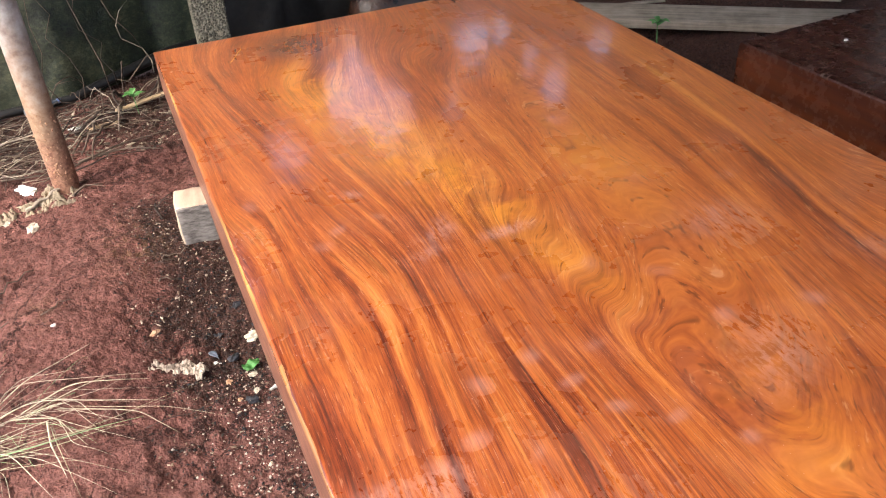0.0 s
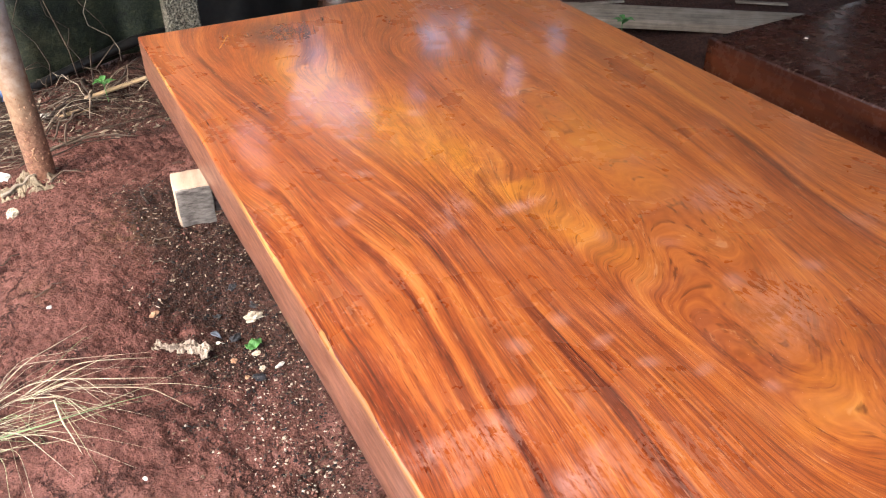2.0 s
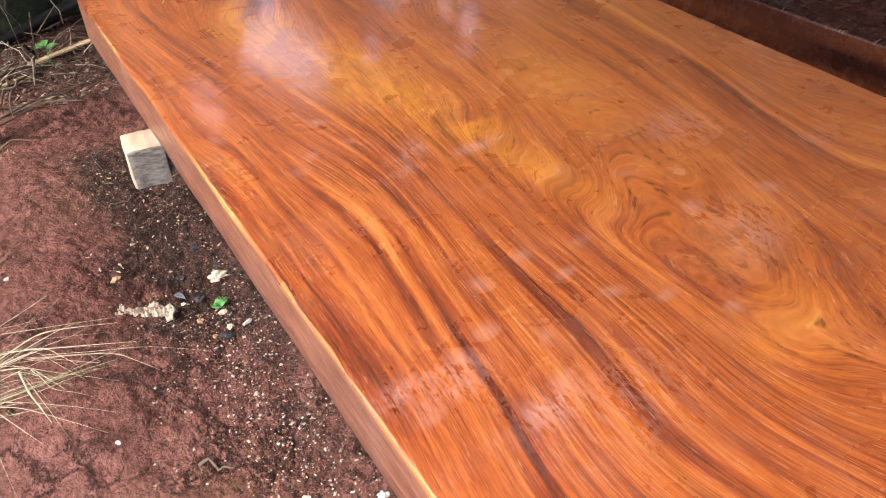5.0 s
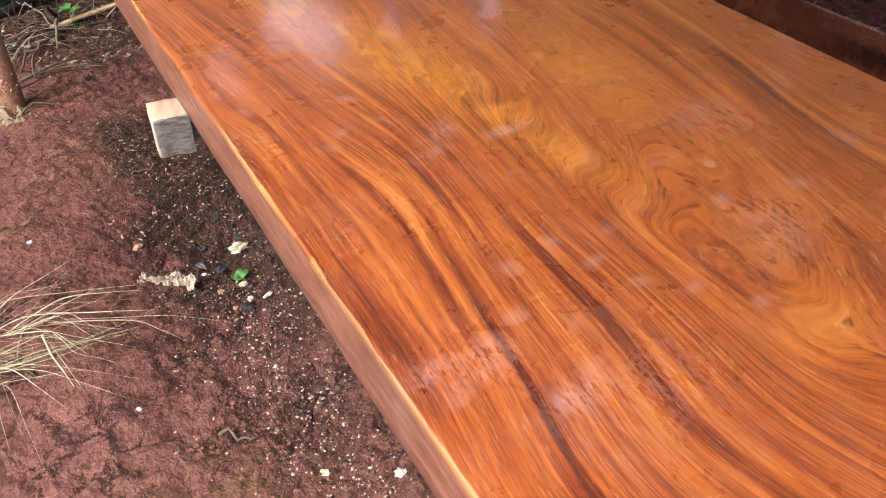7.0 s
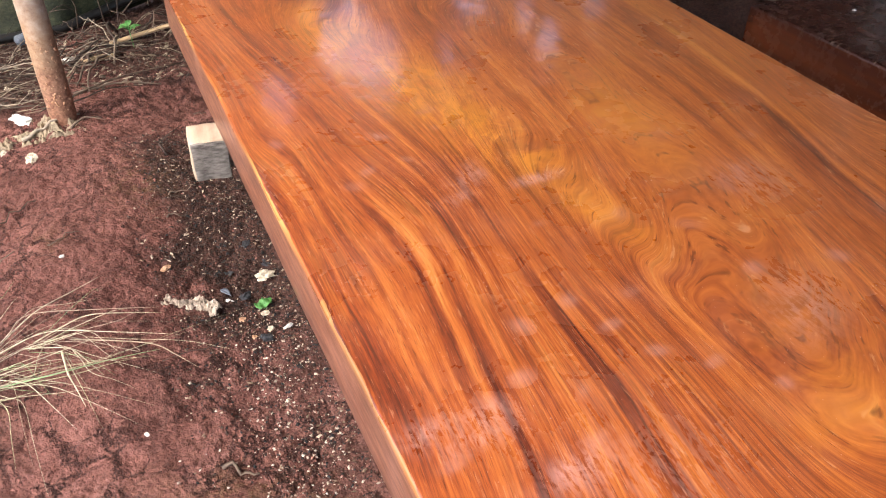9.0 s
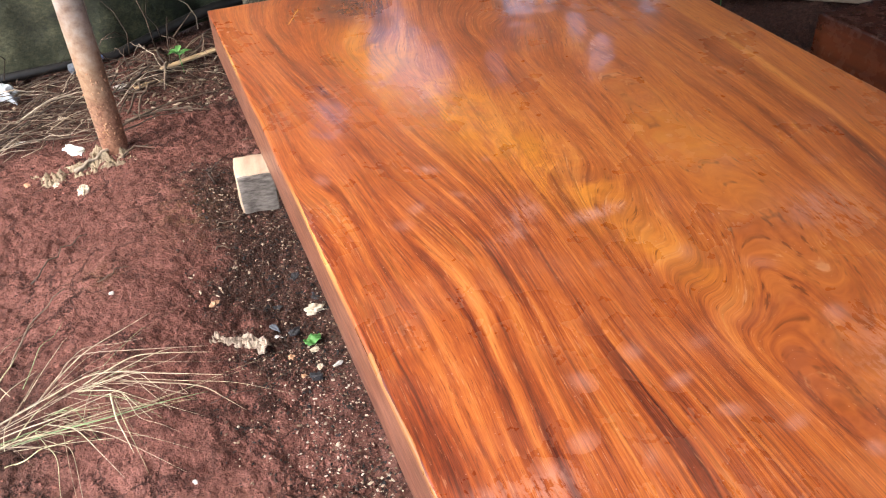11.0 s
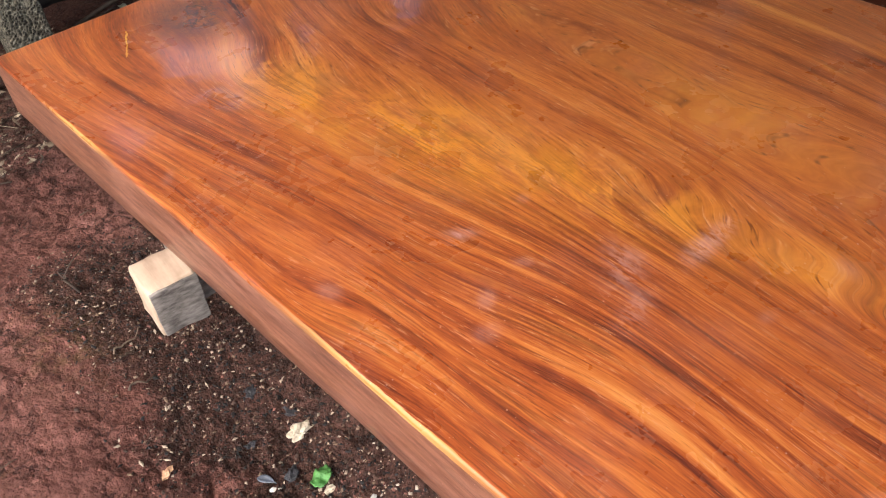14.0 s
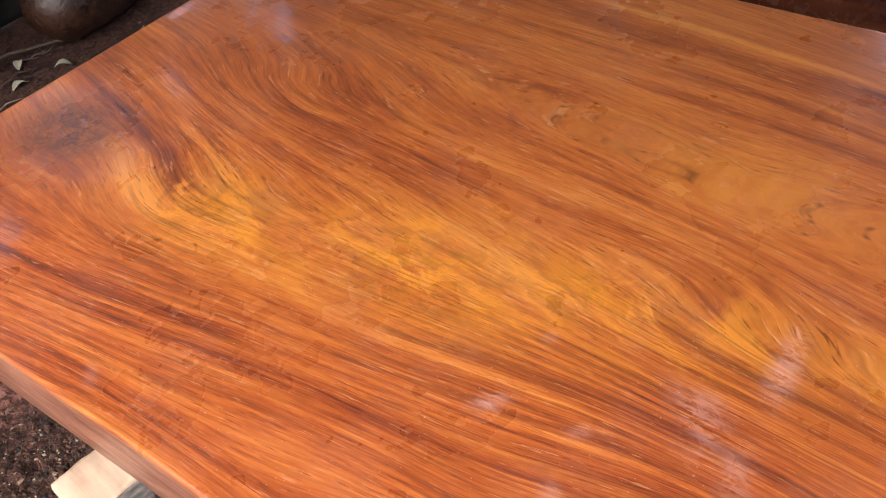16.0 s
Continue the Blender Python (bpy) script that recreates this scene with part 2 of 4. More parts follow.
    smear = m.math("MULTIPLY", dust, m.ramp(m.math("ADD", m.math("MULTIPLY", rub, 0.5), m.math("MULTIPLY", stroke, 0.5)), [(0.44, 0.0), (0.54, 1.0)]), True)
    dab = m.math("MULTIPLY", m.attr("dab", "Fac"), m.ramp(rub, [(0.32, 0.55), (0.6, 1.0)]))
    haze = m.ramp(m.noise(c, 7, 5, 0.7), [(0.48, 0.0), (0.75, 0.07)])
    speck = m.math("ADD", m.ramp(m.voronoi(c, 26), [(0.022, 0.8), (0.04, 0.0)]), m.ramp(m.voronoi(c, 75), [(0.045, 0.7), (0.075, 0.0)]), True)
    cover = m.math("ADD", m.math("MULTIPLY", smear, 0.34), m.math("ADD", haze, m.math("MULTIPLY", speck, 0.5)), True)
    cover = m.math("ADD", cover, m.math("MULTIPLY", dab, 0.27), True)
    col = m.mix(cover, col, (0.74, 0.42, 0.36))
    m.set("Base Color", col)
    rough = m.math("ADD", m.math("MULTIPLY", cover, 0.45), m.ramp(m.noise(c, 6, 4), [(0.3, 0.24), (0.7, 0.34)]))
    rough = m.math("ADD", rough, m.math("MULTIPLY", side, 0.22))
    m.set("Roughness", rough)
    m.set("Specular IOR Level", 0.5)
    gloss = m.math("SUBTRACT", 1.0, m.math("ADD", m.math("MULTIPLY", side, 0.8), m.math("MULTIPLY", cover, 0.3)), True)
    m.set("Sheen Weight", m.math("MULTIPLY", m.math("SUBTRACT", 1.0, side), 0.25))
    m.set("Sheen Tint", (1.0, 0.50, 0.24, 1.0))
    m.set("Sheen Roughness", 0.45)
    m.set("Coat Weight", gloss)
    m.set("Coat IOR", 1.56)
    m.set("Coat Roughness", m.math("MULTIPLY", m.ramp(m.noise(c, 11, 4, 0.6), [(0.3, 0.08), (0.7, 0.15)]), m.math("SUBTRACT", 1.0, m.math("MULTIPLY", burl, 0.6))))
    wave = m.bump(m.noise(c, 4.5, 2, 0.5), 0.10, 0.02)
    lumpy = m.bump(m.noise(c, 7, 3, 0.6), 0.12, 0.02)
    m.set("Coat Normal", m.bump(m.math("MULTIPLY", burl, knurl), 0.3, 0.010, lumpy))
    m.set("Normal", m.bump(m.math("ADD", stripe, m.math("MULTIPLY", hair, 0.3)), 0.06, 0.0025, wave))
    return m.mat


def dark_slab_material():
    m = Nodes("dark_raw_slab", 0.34)
    c = m.coords()
    g = m.attr("grain")
    s = m.noise(m.mapping(g, (40, 1.6, 1)), 1.0, 5, 0.65)
    t = m.noise(m.mapping(g, (260, 9, 1)), 1.0, 3, 0.6)
    col = m.ramp(m.math("ADD", m.math("MULTIPLY", s, 0.65), m.math("MULTIPLY", t, 0.35)), [(0.36, (0.020, 0.007, 0.005)), (0.52, (0.060, 0.020, 0.013)), (0.68, (0.120, 0.042, 0.026))])
    fleck = m.ramp(m.noise(m.mapping(c, (40, 150, 1), (0, 0, 0), (0, 0, 0.12)), 1.0, 3, 0.6), [(0.59, 0.0), (0.67, 0.5)])
    col = m.mix(fleck, col, (0.34, 0.23, 0.18))
    xyz = m.tree.nodes.new("ShaderNodeSeparateXYZ")
    m.put(xyz, 0, c)
    side = m.math("LESS_THAN", xyz.outputs[2], 0.353)
    sidec = m.ramp(m.noise(m.mapping(c, (0.7, 0.7, 13), (0, 0, 0.4)), 1.0, 4, 0.6), [(0.36, (0.030, 0.009, 0.006)), (0.62, (0.15, 0.040, 0.017))])
    m.set("Base Color", m.mix(side, col, sidec))
    m.set("Roughness", m.ramp(m.noise(c, 22, 5, 0.7), [(0.3, 0.16), (0.7, 0.36)]))
    m.set("Normal", m.bump(s, 0.12, 0.003))
    return m.mat


def pole_material():
    m = Nodes("rusty_pipe", 0.5)
    c = m.coords()
    xyz = m.tree.nodes.new("ShaderNodeSeparateXYZ")
    m.put(xyz, 0, c)
    n, f = m.noise(c, 16, 5, 0.65), m.noise(c, 90, 4, 0.7)
    rust = m.ramp(m.math("ADD", m.math("MULTIPLY", n, 0.6), m.math("MULTIPLY", f, 0.4)), [(0.34, (0.17, 0.085, 0.05)), (0.5, (0.35, 0.22, 0.135)), (0.66, (0.47, 0.34, 0.23))])
    grey = m.ramp(n, [(0.35, (0.20, 0.19, 0.19)), (0.65, (0.46, 0.44, 0.42))])
    k = m.ramp(m.math("ADD", xyz.outputs[2], m.math("MULTIPLY", n, 0.35)), [(0.48, 0.0), (0.80, 1.0)])
    low = m.ramp(m.math("ADD", xyz.outputs[2], m.math("MULTIPLY", n, 0.2)), [(0.22, 1.0), (0.34, 0.0)])
    col = m.mix(k, rust, grey)
    col = m.mix(m.math("MULTIPLY", low, 0.7), col, m.ramp(f, [(0.4, (0.13, 0.042, 0.026)), (0.6, (0.36, 0.17, 0.11))]))
    m.set("Base Color", col)
    m.set("Roughness", m.ramp(n, [(0.3, 0.38), (0.7, 0.7)]))
    m.set("Normal", m.bump(f, 0.35, 0.003))
    return m.mat


def tarp_material():
    m = Nodes("mossy_sheet", 0.55)
    c = m.coords()
    xyz = m.tree.nodes.new("ShaderNodeSeparateXYZ")
    m.put(xyz, 0, c)
    n, f = m.noise(c, 7, 6, 0.7), m.noise(m.mapping(c, (1, 1, 1.6)), 60, 6, 0.75)
    col = m.ramp(m.math("ADD", m.math("MULTIPLY", n, 0.6), m.math("MULTIPLY", f, 0.4)), [(0.40, (0.006, 0.009, 0.006)), (0.52, (0.026, 0.034, 0.018)), (0.62, (0.085, 0.09, 0.045)), (0.70, (0.17, 0.16, 0.09))])
    # paler olive colour towards the sheet's left end
    left_pale = m.ramp(m.math("ADD", m.math("MULTIPLY", xyz.outputs[0], -0.5), m.math("MULTIPLY", n, 0.5)), [(0.32, 0.0), (0.75, 0.6)])
    col = m.mix(left_pale, col, m.ramp(f, [(0.35, (0.06, 0.062, 0.03)), (0.65, (0.20, 0.18, 0.10))]))
    m.set("Base Color", col)
    m.set("Normal", m.bump(m.math("ADD", n, m.math("MULTIPLY", f, 0.35)), 0.5, 0.02))
    return m.mat


def concrete_material():
    m = Nodes("exposed_aggregate", 0.9)
    c = m.coords()
    v = m.voronoi(m.warp(c, m.noise(c, 40, 2, out="Color"), 0.012), 120)
    tint = m.voronoi(c, 120, out="Color")
    n = m.noise(c, 9, 5, 0.65)
    col = m.ramp(m.math("ADD", m.math("MULTIPLY", n, 0.7), m.math("MULTIPLY", v, 0.5)), [(0.4, (0.050, 0.045, 0.030)), (0.75, (0.22, 0.20, 0.15))])
    col = m.mix(0.8, col, m.ramp(tint, [(0.2, 0.55), (0.8, 1.35)]), "MULTIPLY")
    m.set("Base Color", col)
    m.set("Normal", m.bump(m.math("SUBTRACT", 1.0, v), 0.9, 0.008))
    return m.mat


def weathered_wood(name, lo, hi, axis=(3, 60, 60), rough=0.8):
    m = Nodes(name, rough)
    c = m.coords()
    s = m.noise(m.mapping(c, axis), 1.0, 5, 0.65)
    n = m.noise(c, 18, 4, 0.6)
    m.set("Base Color", m.mix(m.ramp(m.math("ADD", m.math("MULTIPLY", s, 0.6), m.math("MULTIPLY", n, 0.4)), [(0.35, 0.0), (0.66, 1.0)]), lo, hi))
    m.set("Normal", m.bump(s, 0.4, 0.003))
    return m.mat


def varied(name, colours, rough=0.85, by="island", scale=60.0):
    """Many small pieces, each with a colour of its own."""
    m = Nodes(name, rough)
    r = m.island() if by == "island" else m.per_object()
    k = len(colours)
    col = m.ramp(r, [((i + 0.0) / k, col) for i, col in enumerate(colours)], "CONSTANT")
    n = m.noise(m.coords(), scale, 4, 0.65)
    m.set("Base Color", m.mix(1.0, col, m.ramp(n, [(0.3, 0.55), (0.7, 1.2)]), "MULTIPLY"))
    m.set("Normal", m.bump(n, 0.4, 0.002))
    return m.mat


SOIL = soil_material()
WOOD = slab_material()
DARK_SLAB = dark_slab_material()
POLE = pole_material()
TARP = tarp_material()
CONCRETE = concrete_material()
BLOCK_PALE = weathered_wood("pale_sawn_wood", (0.38, 0.27, 0.19), (0.62, 0.47, 0.35), (40, 6, 40))
BLOCK_GREY = weathered_wood("grey_weathered_wood", (0.045, 0.035, 0.03), (0.33, 0.30, 0.27), (40, 30, 130))
BOARD = weathered_wood("grey_board", (0.15, 0.12, 0.09), (0.40, 0.33, 0.26), (3, 70, 70))
LATH = weathered_wood("tan_lath", (0.36, 0.24, 0.13), (0.58, 0.43, 0.27), (6, 60, 60))
BLACK = plain("black_plastic", (0.006, 0.006, 0.007), (0.022, 0.021, 0.02), 6, 0.42, 0, 0.3)
ROOF = plain("dark_unseen_roof", (0.010, 0.008, 0.007), (0.035, 0.028, 0.024), 3, 0.9)
LOG = plain("wet_brown_log", (0.012, 0.006, 0.004), (0.060, 0.026, 0.016), 9, 0.16, 0, 1.0)
TWIG = varied("dry_twigs", [(0.10, 0.070, 0.05), (0.22, 0.165, 0.12), (0.05, 0.032, 0.023), (0.40, 0.33, 0.25), (0.13, 0.09, 0.065)], by="object")
TWIG_MIX = varied("small_twigs", [(0.09, 0.06, 0.04), (0.20, 0.145, 0.10), (0.05, 0.03, 0.021), (0.36, 0.29, 0.21), (0.12, 0.08, 0.056)])
LITTER = varied("chips_and_char", [(0.012, 0.010, 0.010), (0.05, 0.028, 0.02), (0.016, 0.012, 0.011), (0.10, 0.05, 0.034), (0.22, 0.15, 0.10), (0.03, 0.018, 0.014), (0.08, 0.045, 0.032), (0.40, 0.32, 0.24), (0.018, 0.015, 0.016), (0.06, 0.03, 0.022)], 0.9)
CRUMB = varied("soil_crumbs", [(0.10, 0.038, 0.028), (0.20, 0.08, 0.06), (0.06, 0.024, 0.018), (0.26, 0.115, 0.09), (0.15, 0.058, 0.042)], 0.95)
GRAVEL = varied("mixed_gravel", [(0.20, 0.085, 0.065), (0.42, 0.32, 0.25), (0.10, 0.04, 0.03), (0.28, 0.13, 0.10), (0.03, 0.025, 0.025), (0.16, 0.065, 0.05), (0.55, 0.47, 0.38)], 0.9)
STRAW = varied("dry_grass", [(0.50, 0.43, 0.29), (0.60, 0.52, 0.37), (0.32, 0.24, 0.16), (0.48, 0.46, 0.27), (0.40, 0.30, 0.22), (0.26, 0.38, 0.18)], 0.6, "object")
ZINC = plain("zinc_pipe", (0.42, 0.43, 0.44), (0.66, 0.67, 0.68), 12, 0.45)
SCRAP = plain("dry_pale_leaf", (0.20, 0.19, 0.13), (0.42, 0.42, 0.33), 40, 0.7)
STONE = plain("pale_stone", (0.42, 0.34, 0.24), (0.74, 0.66, 0.52), 25, 0.85, 0, 0.5)
PEBBLE = plain("tan_pebble", (0.38, 0.19, 0.10), (0.62, 0.40, 0.25), 40, 0.7)
CHIP = plain("white_chip", (0.60, 0.58, 0.53), (0.82, 0.80, 0.76), 50, 0.6)
MORTAR = plain("mortar_splash", (0.12, 0.085, 0.055), (0.46, 0.37, 0.25), 30, 0.95, 0, 0.8)
BARK = plain("flaky_pale_bark", (0.13, 0.09, 0.065), (0.52, 0.43, 0.34), 45, 0.9, 0, 0.8)
LEAF = plain("green_leaf", (0.04, 0.15, 0.03), (0.10, 0.28, 0.07), 60, 0.5)
BLUE = plain("blue_label", (0.03, 0.09, 0.35), (0.30, 0.42, 0.70), 30, 0.3)
PLASTIC = plain("pale_blue_plastic", (0.50, 0.58, 0.66), (0.78, 0.83, 0.87), 14, 0.35)
SHARD = plain("grey_shard", (0.06, 0.07, 0.09), (0.13, 0.15, 0.19), 60, 0.5)


# ---- ground ----
def bell(x, y, cx, cy, sx, sy, lean=0.0):
    return math.exp(-(((x - cx - lean * (y - cy)) / sx) ** 2 + ((y - cy) / sy) ** 2))


def step(a, b, v):
    t = min(max((v - a) / (b - a), 0), 1)
    return t * t * (3 - 2 * t)


def ground_height(x, y):
    """Red soil: a low trodden mound beside the slab, a bank behind the grey board."""
    h = 0.072 * bell(x, y, -0.36, -0.75, 0.24, 0.55) - 0.015 * bell(x, y, 0.0, -1.0, 0.10, 0.4)
    h += 0.045 * bell(x, y, -0.2, -0.25, 0.22, 0.3) + 0.008 * bell(x, y, 0.0, 0.72, 0.35, 0.12)
    d = (x - 2.0) * 0.57 + (y - 0.22) * 0.82
    h += 0.07 * step(-0.02, 0.06, d) * step(1.2, 1.6, x) * (1 - step(3.5, 5, x)) - 0.06 * step(0.9, 1.4, x) * (1 - step(-0.05, 0.02, d)) * (1 - step(3.5, 5, x))
    near = 1 - step(2.0, 5.0, math.hypot(x, y))
    p = Vector((x, y, 0))
    rough = 0.010 * noise.noise(p * 4.2) + 0.005 * noise.noise(p * 13) + 0.007 * noise.noise(p * 31) + 0.006 * noise.noise(p * 78)
    clod = max(0.0, noise.noise(p * 22 + Vector((5, 2, 0))) - 0.2) * 0.022
    if near > 0.5 and -1.1 < x < 0.2:
        q = p + 0.06 * noise.noise_vector(p * 6)
        for size, deep, bias in ((7.5, 0.010, 0.0), (24, 0.005, 0.05)):
            d = noise.voronoi(q * size)[0]
            rough -= deep * (1 - step(0.0, 0.055 * size / 7.5, d[1] - d[0])) * step(-0.05, 0.25, noise.noise(p * 3.1 + Vector((size, 0, 0))) + bias)
    return h + near * (rough + clod)


def spread(a, b, fine, outer):
    """Axis stops: fine between a and b, growing outwards to +-outer."""
    stops = list(np.arange(a, b, fine))
    for sign, start in ((-1, a), (1, b)):
        s, d = start, fine
        while abs(s) < outer:
            d *= 1.3
            s += sign * min(d, 30)
            stops.append(s)
    return sorted(stops)


def damp_shade_at(x, y):
    """Where the soil is dark: char and damp litter, plus shade painted under the slab."""
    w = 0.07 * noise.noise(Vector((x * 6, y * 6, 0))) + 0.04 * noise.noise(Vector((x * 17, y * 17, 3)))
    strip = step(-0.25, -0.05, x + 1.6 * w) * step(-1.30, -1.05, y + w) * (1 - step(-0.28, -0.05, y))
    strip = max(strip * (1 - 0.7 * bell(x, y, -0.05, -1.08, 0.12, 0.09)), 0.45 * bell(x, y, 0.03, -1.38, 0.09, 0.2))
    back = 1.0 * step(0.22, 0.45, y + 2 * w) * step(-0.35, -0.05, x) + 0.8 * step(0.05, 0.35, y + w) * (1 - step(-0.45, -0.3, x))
    # painted shade, from the slab's left edge rightwards
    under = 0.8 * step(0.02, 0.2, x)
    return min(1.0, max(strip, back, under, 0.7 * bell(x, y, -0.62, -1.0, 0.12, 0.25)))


def build_ground():
    xs, ys = spread(-0.95, 0.13, 0.006, 70), spread(-1.75, 0.9, 0.006, 70)
    n = len(xs)
    me = bpy.data.meshes.new("ground")
    me.from_pydata([(x, y, ground_height(x, y)) for y in ys for x in xs], [],
                   [(j * n + i, j * n + i + 1, (j + 1) * n + i + 1, (j + 1) * n + i) for j in range(len(ys) - 1) for i in range(n - 1)])
    for field in ("damp_shade", "moss"):
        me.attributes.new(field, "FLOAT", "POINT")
    damp_shade, moss = me.attributes["damp_shade"], me.attributes["moss"]
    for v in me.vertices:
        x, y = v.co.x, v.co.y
        damp_shade.data[v.index].value = damp_shade_at(x, y)
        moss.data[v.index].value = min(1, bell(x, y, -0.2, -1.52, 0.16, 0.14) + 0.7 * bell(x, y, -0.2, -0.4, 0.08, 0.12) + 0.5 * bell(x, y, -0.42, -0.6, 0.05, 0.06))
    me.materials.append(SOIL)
    for p in me.polygons:
        p.use_smooth = True
    return tagged(new("ground", me), "bare reddish-brown cracked clay soil with damp dark patches and shade painted under the slab", "ground", kind="structure")


build_ground()

# ---- slabs ----
TOP = 0.42
# centre, half widths, lean and lift of the places where the growth rings swell
SWELLS = [(0.915, -1.571, 0.088, 0.458, 0.116, 0.046), (0.79, -1.162, 0.076, 0.36, 0.339, 0.025), (0.537, -1.319, 0.08, 0.13, 0.005, 0.06), (0.395, -0.632, 0.055, 0.287, -0.224, 0.015),
          (0.299, -0.262, 0.097, 0.136, 0.022, -0.039), (0.586, -0.387, 0.088, 0.225, 0.1, 0.062), (0.236, -1.342, 0.108, 0.287, 0.173, -0.075), (0.024, -0.918, 0.055, 0.229, 0.103, 0.045),
          (0.117, -0.167, 0.323, 0.681, -0.262, 0.206), (0.538, -1.346, 0.12, 0.174, -0.054, -0.065), (0.472, -1.57, 0.069, 0.457, -0.021, 0.105), (0.661, -1.218, 0.083, 0.611, 0.209, 0.085),
          (1.109, -1.443, 0.126, 0.526, 0.414, 0.085), (0.636, -0.7, 0.129, 0.39, 0.166, 0.102), (0.512, -1.755, 0.262, 0.896, -0.13, 0.215), (0.359, -2.005, 0.3, 0.159, -0.074, 0.066)]


def swell(x, y, cx, cy, sx, sy, lean):
    return np.exp(-((x - cx - lean * (y - cy)) / sx) ** 2 - ((y - cy) / sy) ** 2)


def total(rows, x, y):
    return np.minimum(1.3, sum(a * swell(x, y, cx, cy, sx, sy, lean) for cx, cy, sx, sy, lean, a in rows))


def grain_at(x, y):
    """The ring that each point of the top is cut from: lines of equal value are the grain."""
    ripple = np.array([0.0045 * noise.noise(Vector((a * 8, b * 3.0, 4))) + 0.0032 * noise.noise(Vector((a * 21, b * 8.0, 8))) for a, b in zip(x, y)])
    return x - 0.049 * y + ripple + sum(lift * swell(x, y, cx, cy, sx, sy, lean) for cx, cy, sx, sy, lean, lift in SWELLS)


# dark (or, below zero, light) streaks: ring, width, where they run from and to along the plank, strength
STREAKS = [(0.230, 0.007, -1.85, -1.22, 0.9), (0.249, 0.008, -1.85, -1.25, -0.8), (0.274, 0.008, -2.0, -1.4, 0.7), (0.108, 0.020, -1.75, -1.15, 1.0), (0.530, 0.012, -2.1, -1.48, 0.6), (0.688, 0.010, -2.1, -1.4, 0.65),
           (0.358, 0.010, -1.45, -1.10, 0.9), (0.304, 0.008, -1.0, -0.35, 0.5), (0.339, 0.008, -0.75, -0.30, 0.5), (0.425, 0.006, -0.98, -0.25, 0.7), (0.520, 0.007, -1.25, -0.85, 0.7), (0.762, 0.012, -0.85, -0.30, 0.5),
           (1.136, 0.012, -1.8, -1.2, 0.8), (1.160, 0.006, -1.8, -0.6, -1.0), (0.986, 0.014, -1.95, -1.5, 0.7), (1.035, 0.012, -1.3, -0.7, 0.4), (0.526, 0.005, -0.6, -0.05, 0.7), (0.172, 0.009, -1.4, -0.95, 0.5)]


def streaks_at(g, y):
    d = 0
    for ring, wide, y0, y1, a in STREAKS:
        run = np.clip((y - y0) / 0.18 + 0.5, 0, 1) * np.clip((y1 - y) / 0.18 + 0.5, 0, 1)
        d = d + a * run * np.exp(-((g - ring) / (1.45 * wide)) ** 2)
    return np.clip(d, -1.0, 1.4)


GOLD = [(0.33, -0.50, 0.075, 0.17, -0.1, 1.0), (0.39, -0.84, 0.095, 0.20, -0.15, 1.15), (0.46, -1.13, 0.075, 0.16, -0.15, 0.9), (0.76, -1.12, 0.07, 0.24, 0.1, 0.4), (0.51, -1.40, 0.045, 0.14, -0.2, 0.5), (0.60, -1.86, 0.10, 0.16, 0.5, 0.3)]
SMEARS = [(0.255, -1.027, 0.017, 0.012, 0, 1.1), (0.335, -1.245, 0.034, 0.020, -0.5, 0.5), (0.47, -1.285, 0.050, 0.014, 0.4, 1.3), (0.66, -1.75, 0.055, 0.06, 0.3, 1.0),
          (0.82, -1.43, 0.07, 0.06, 0, 0.8), (0.10, -1.78, 0.05, 0.016, 0, 1.0), (0.935, -1.31, 0.022, 0.011, 0, 1.0), (0.25, -1.9, 0.12, 0.08, 0, 0.45), (1.0, -1.62, 0.04, 0.03, 0, 0.6),
          (0.128, -1.75, 0.035, 0.018, 0.5, 1.1), (0.048, -1.745, 0.04, 0.02, 0.2, 1.0), (0.19, -1.87, 0.035, 0.02, 0.8, 1.0), (0.36, -1.22, 0.02, 0.03, 0.5, 0.9), (0.30, -1.29, 0.035, 0.016, 0.3, 0.7)]
DABS = [(0.63, -1.51), (0.44, -1.285), (0.32, -1.28), (0.19, -1.14), (0.15, -1.18), (0.37, -1.04), (0.38, -1.23), (0.40, -1.41), (0.54, -1.44), (0.65, -1.65), (0.80, -1.68), (0.37, -1.67), (0.34, -1.60),
        (0.25, -1.62), (0.20, -1.71), (0.14, -1.73), (0.23, -1.84), (0.06, -1.80), (0.17, -1.86), (0.52, -1.86), (0.46, -1.79), (0.44, -1.62), (0.40, -1.74), (0.04, -0.60), (0.06, -0.98), (0.272, -1.129), (0.255, -1.027), (0.264, -1.764)]


def dabs_at(x, y):
    r = random.Random(2)
    d = 0
    for cx, cy in DABS:
        wide, deep, lean, a = r.uniform(0.010, 0.021), r.uniform(0.009, 0.020), r.uniform(-0.8, 0.8), r.uniform(0.45, 1.0)
        d = d + a * np.exp(-(((x - cx - lean * (y - cy)) / wide) ** 2 + ((y - cy) / deep) ** 2) ** 1.5)
    return np.minimum(d, 1.1)


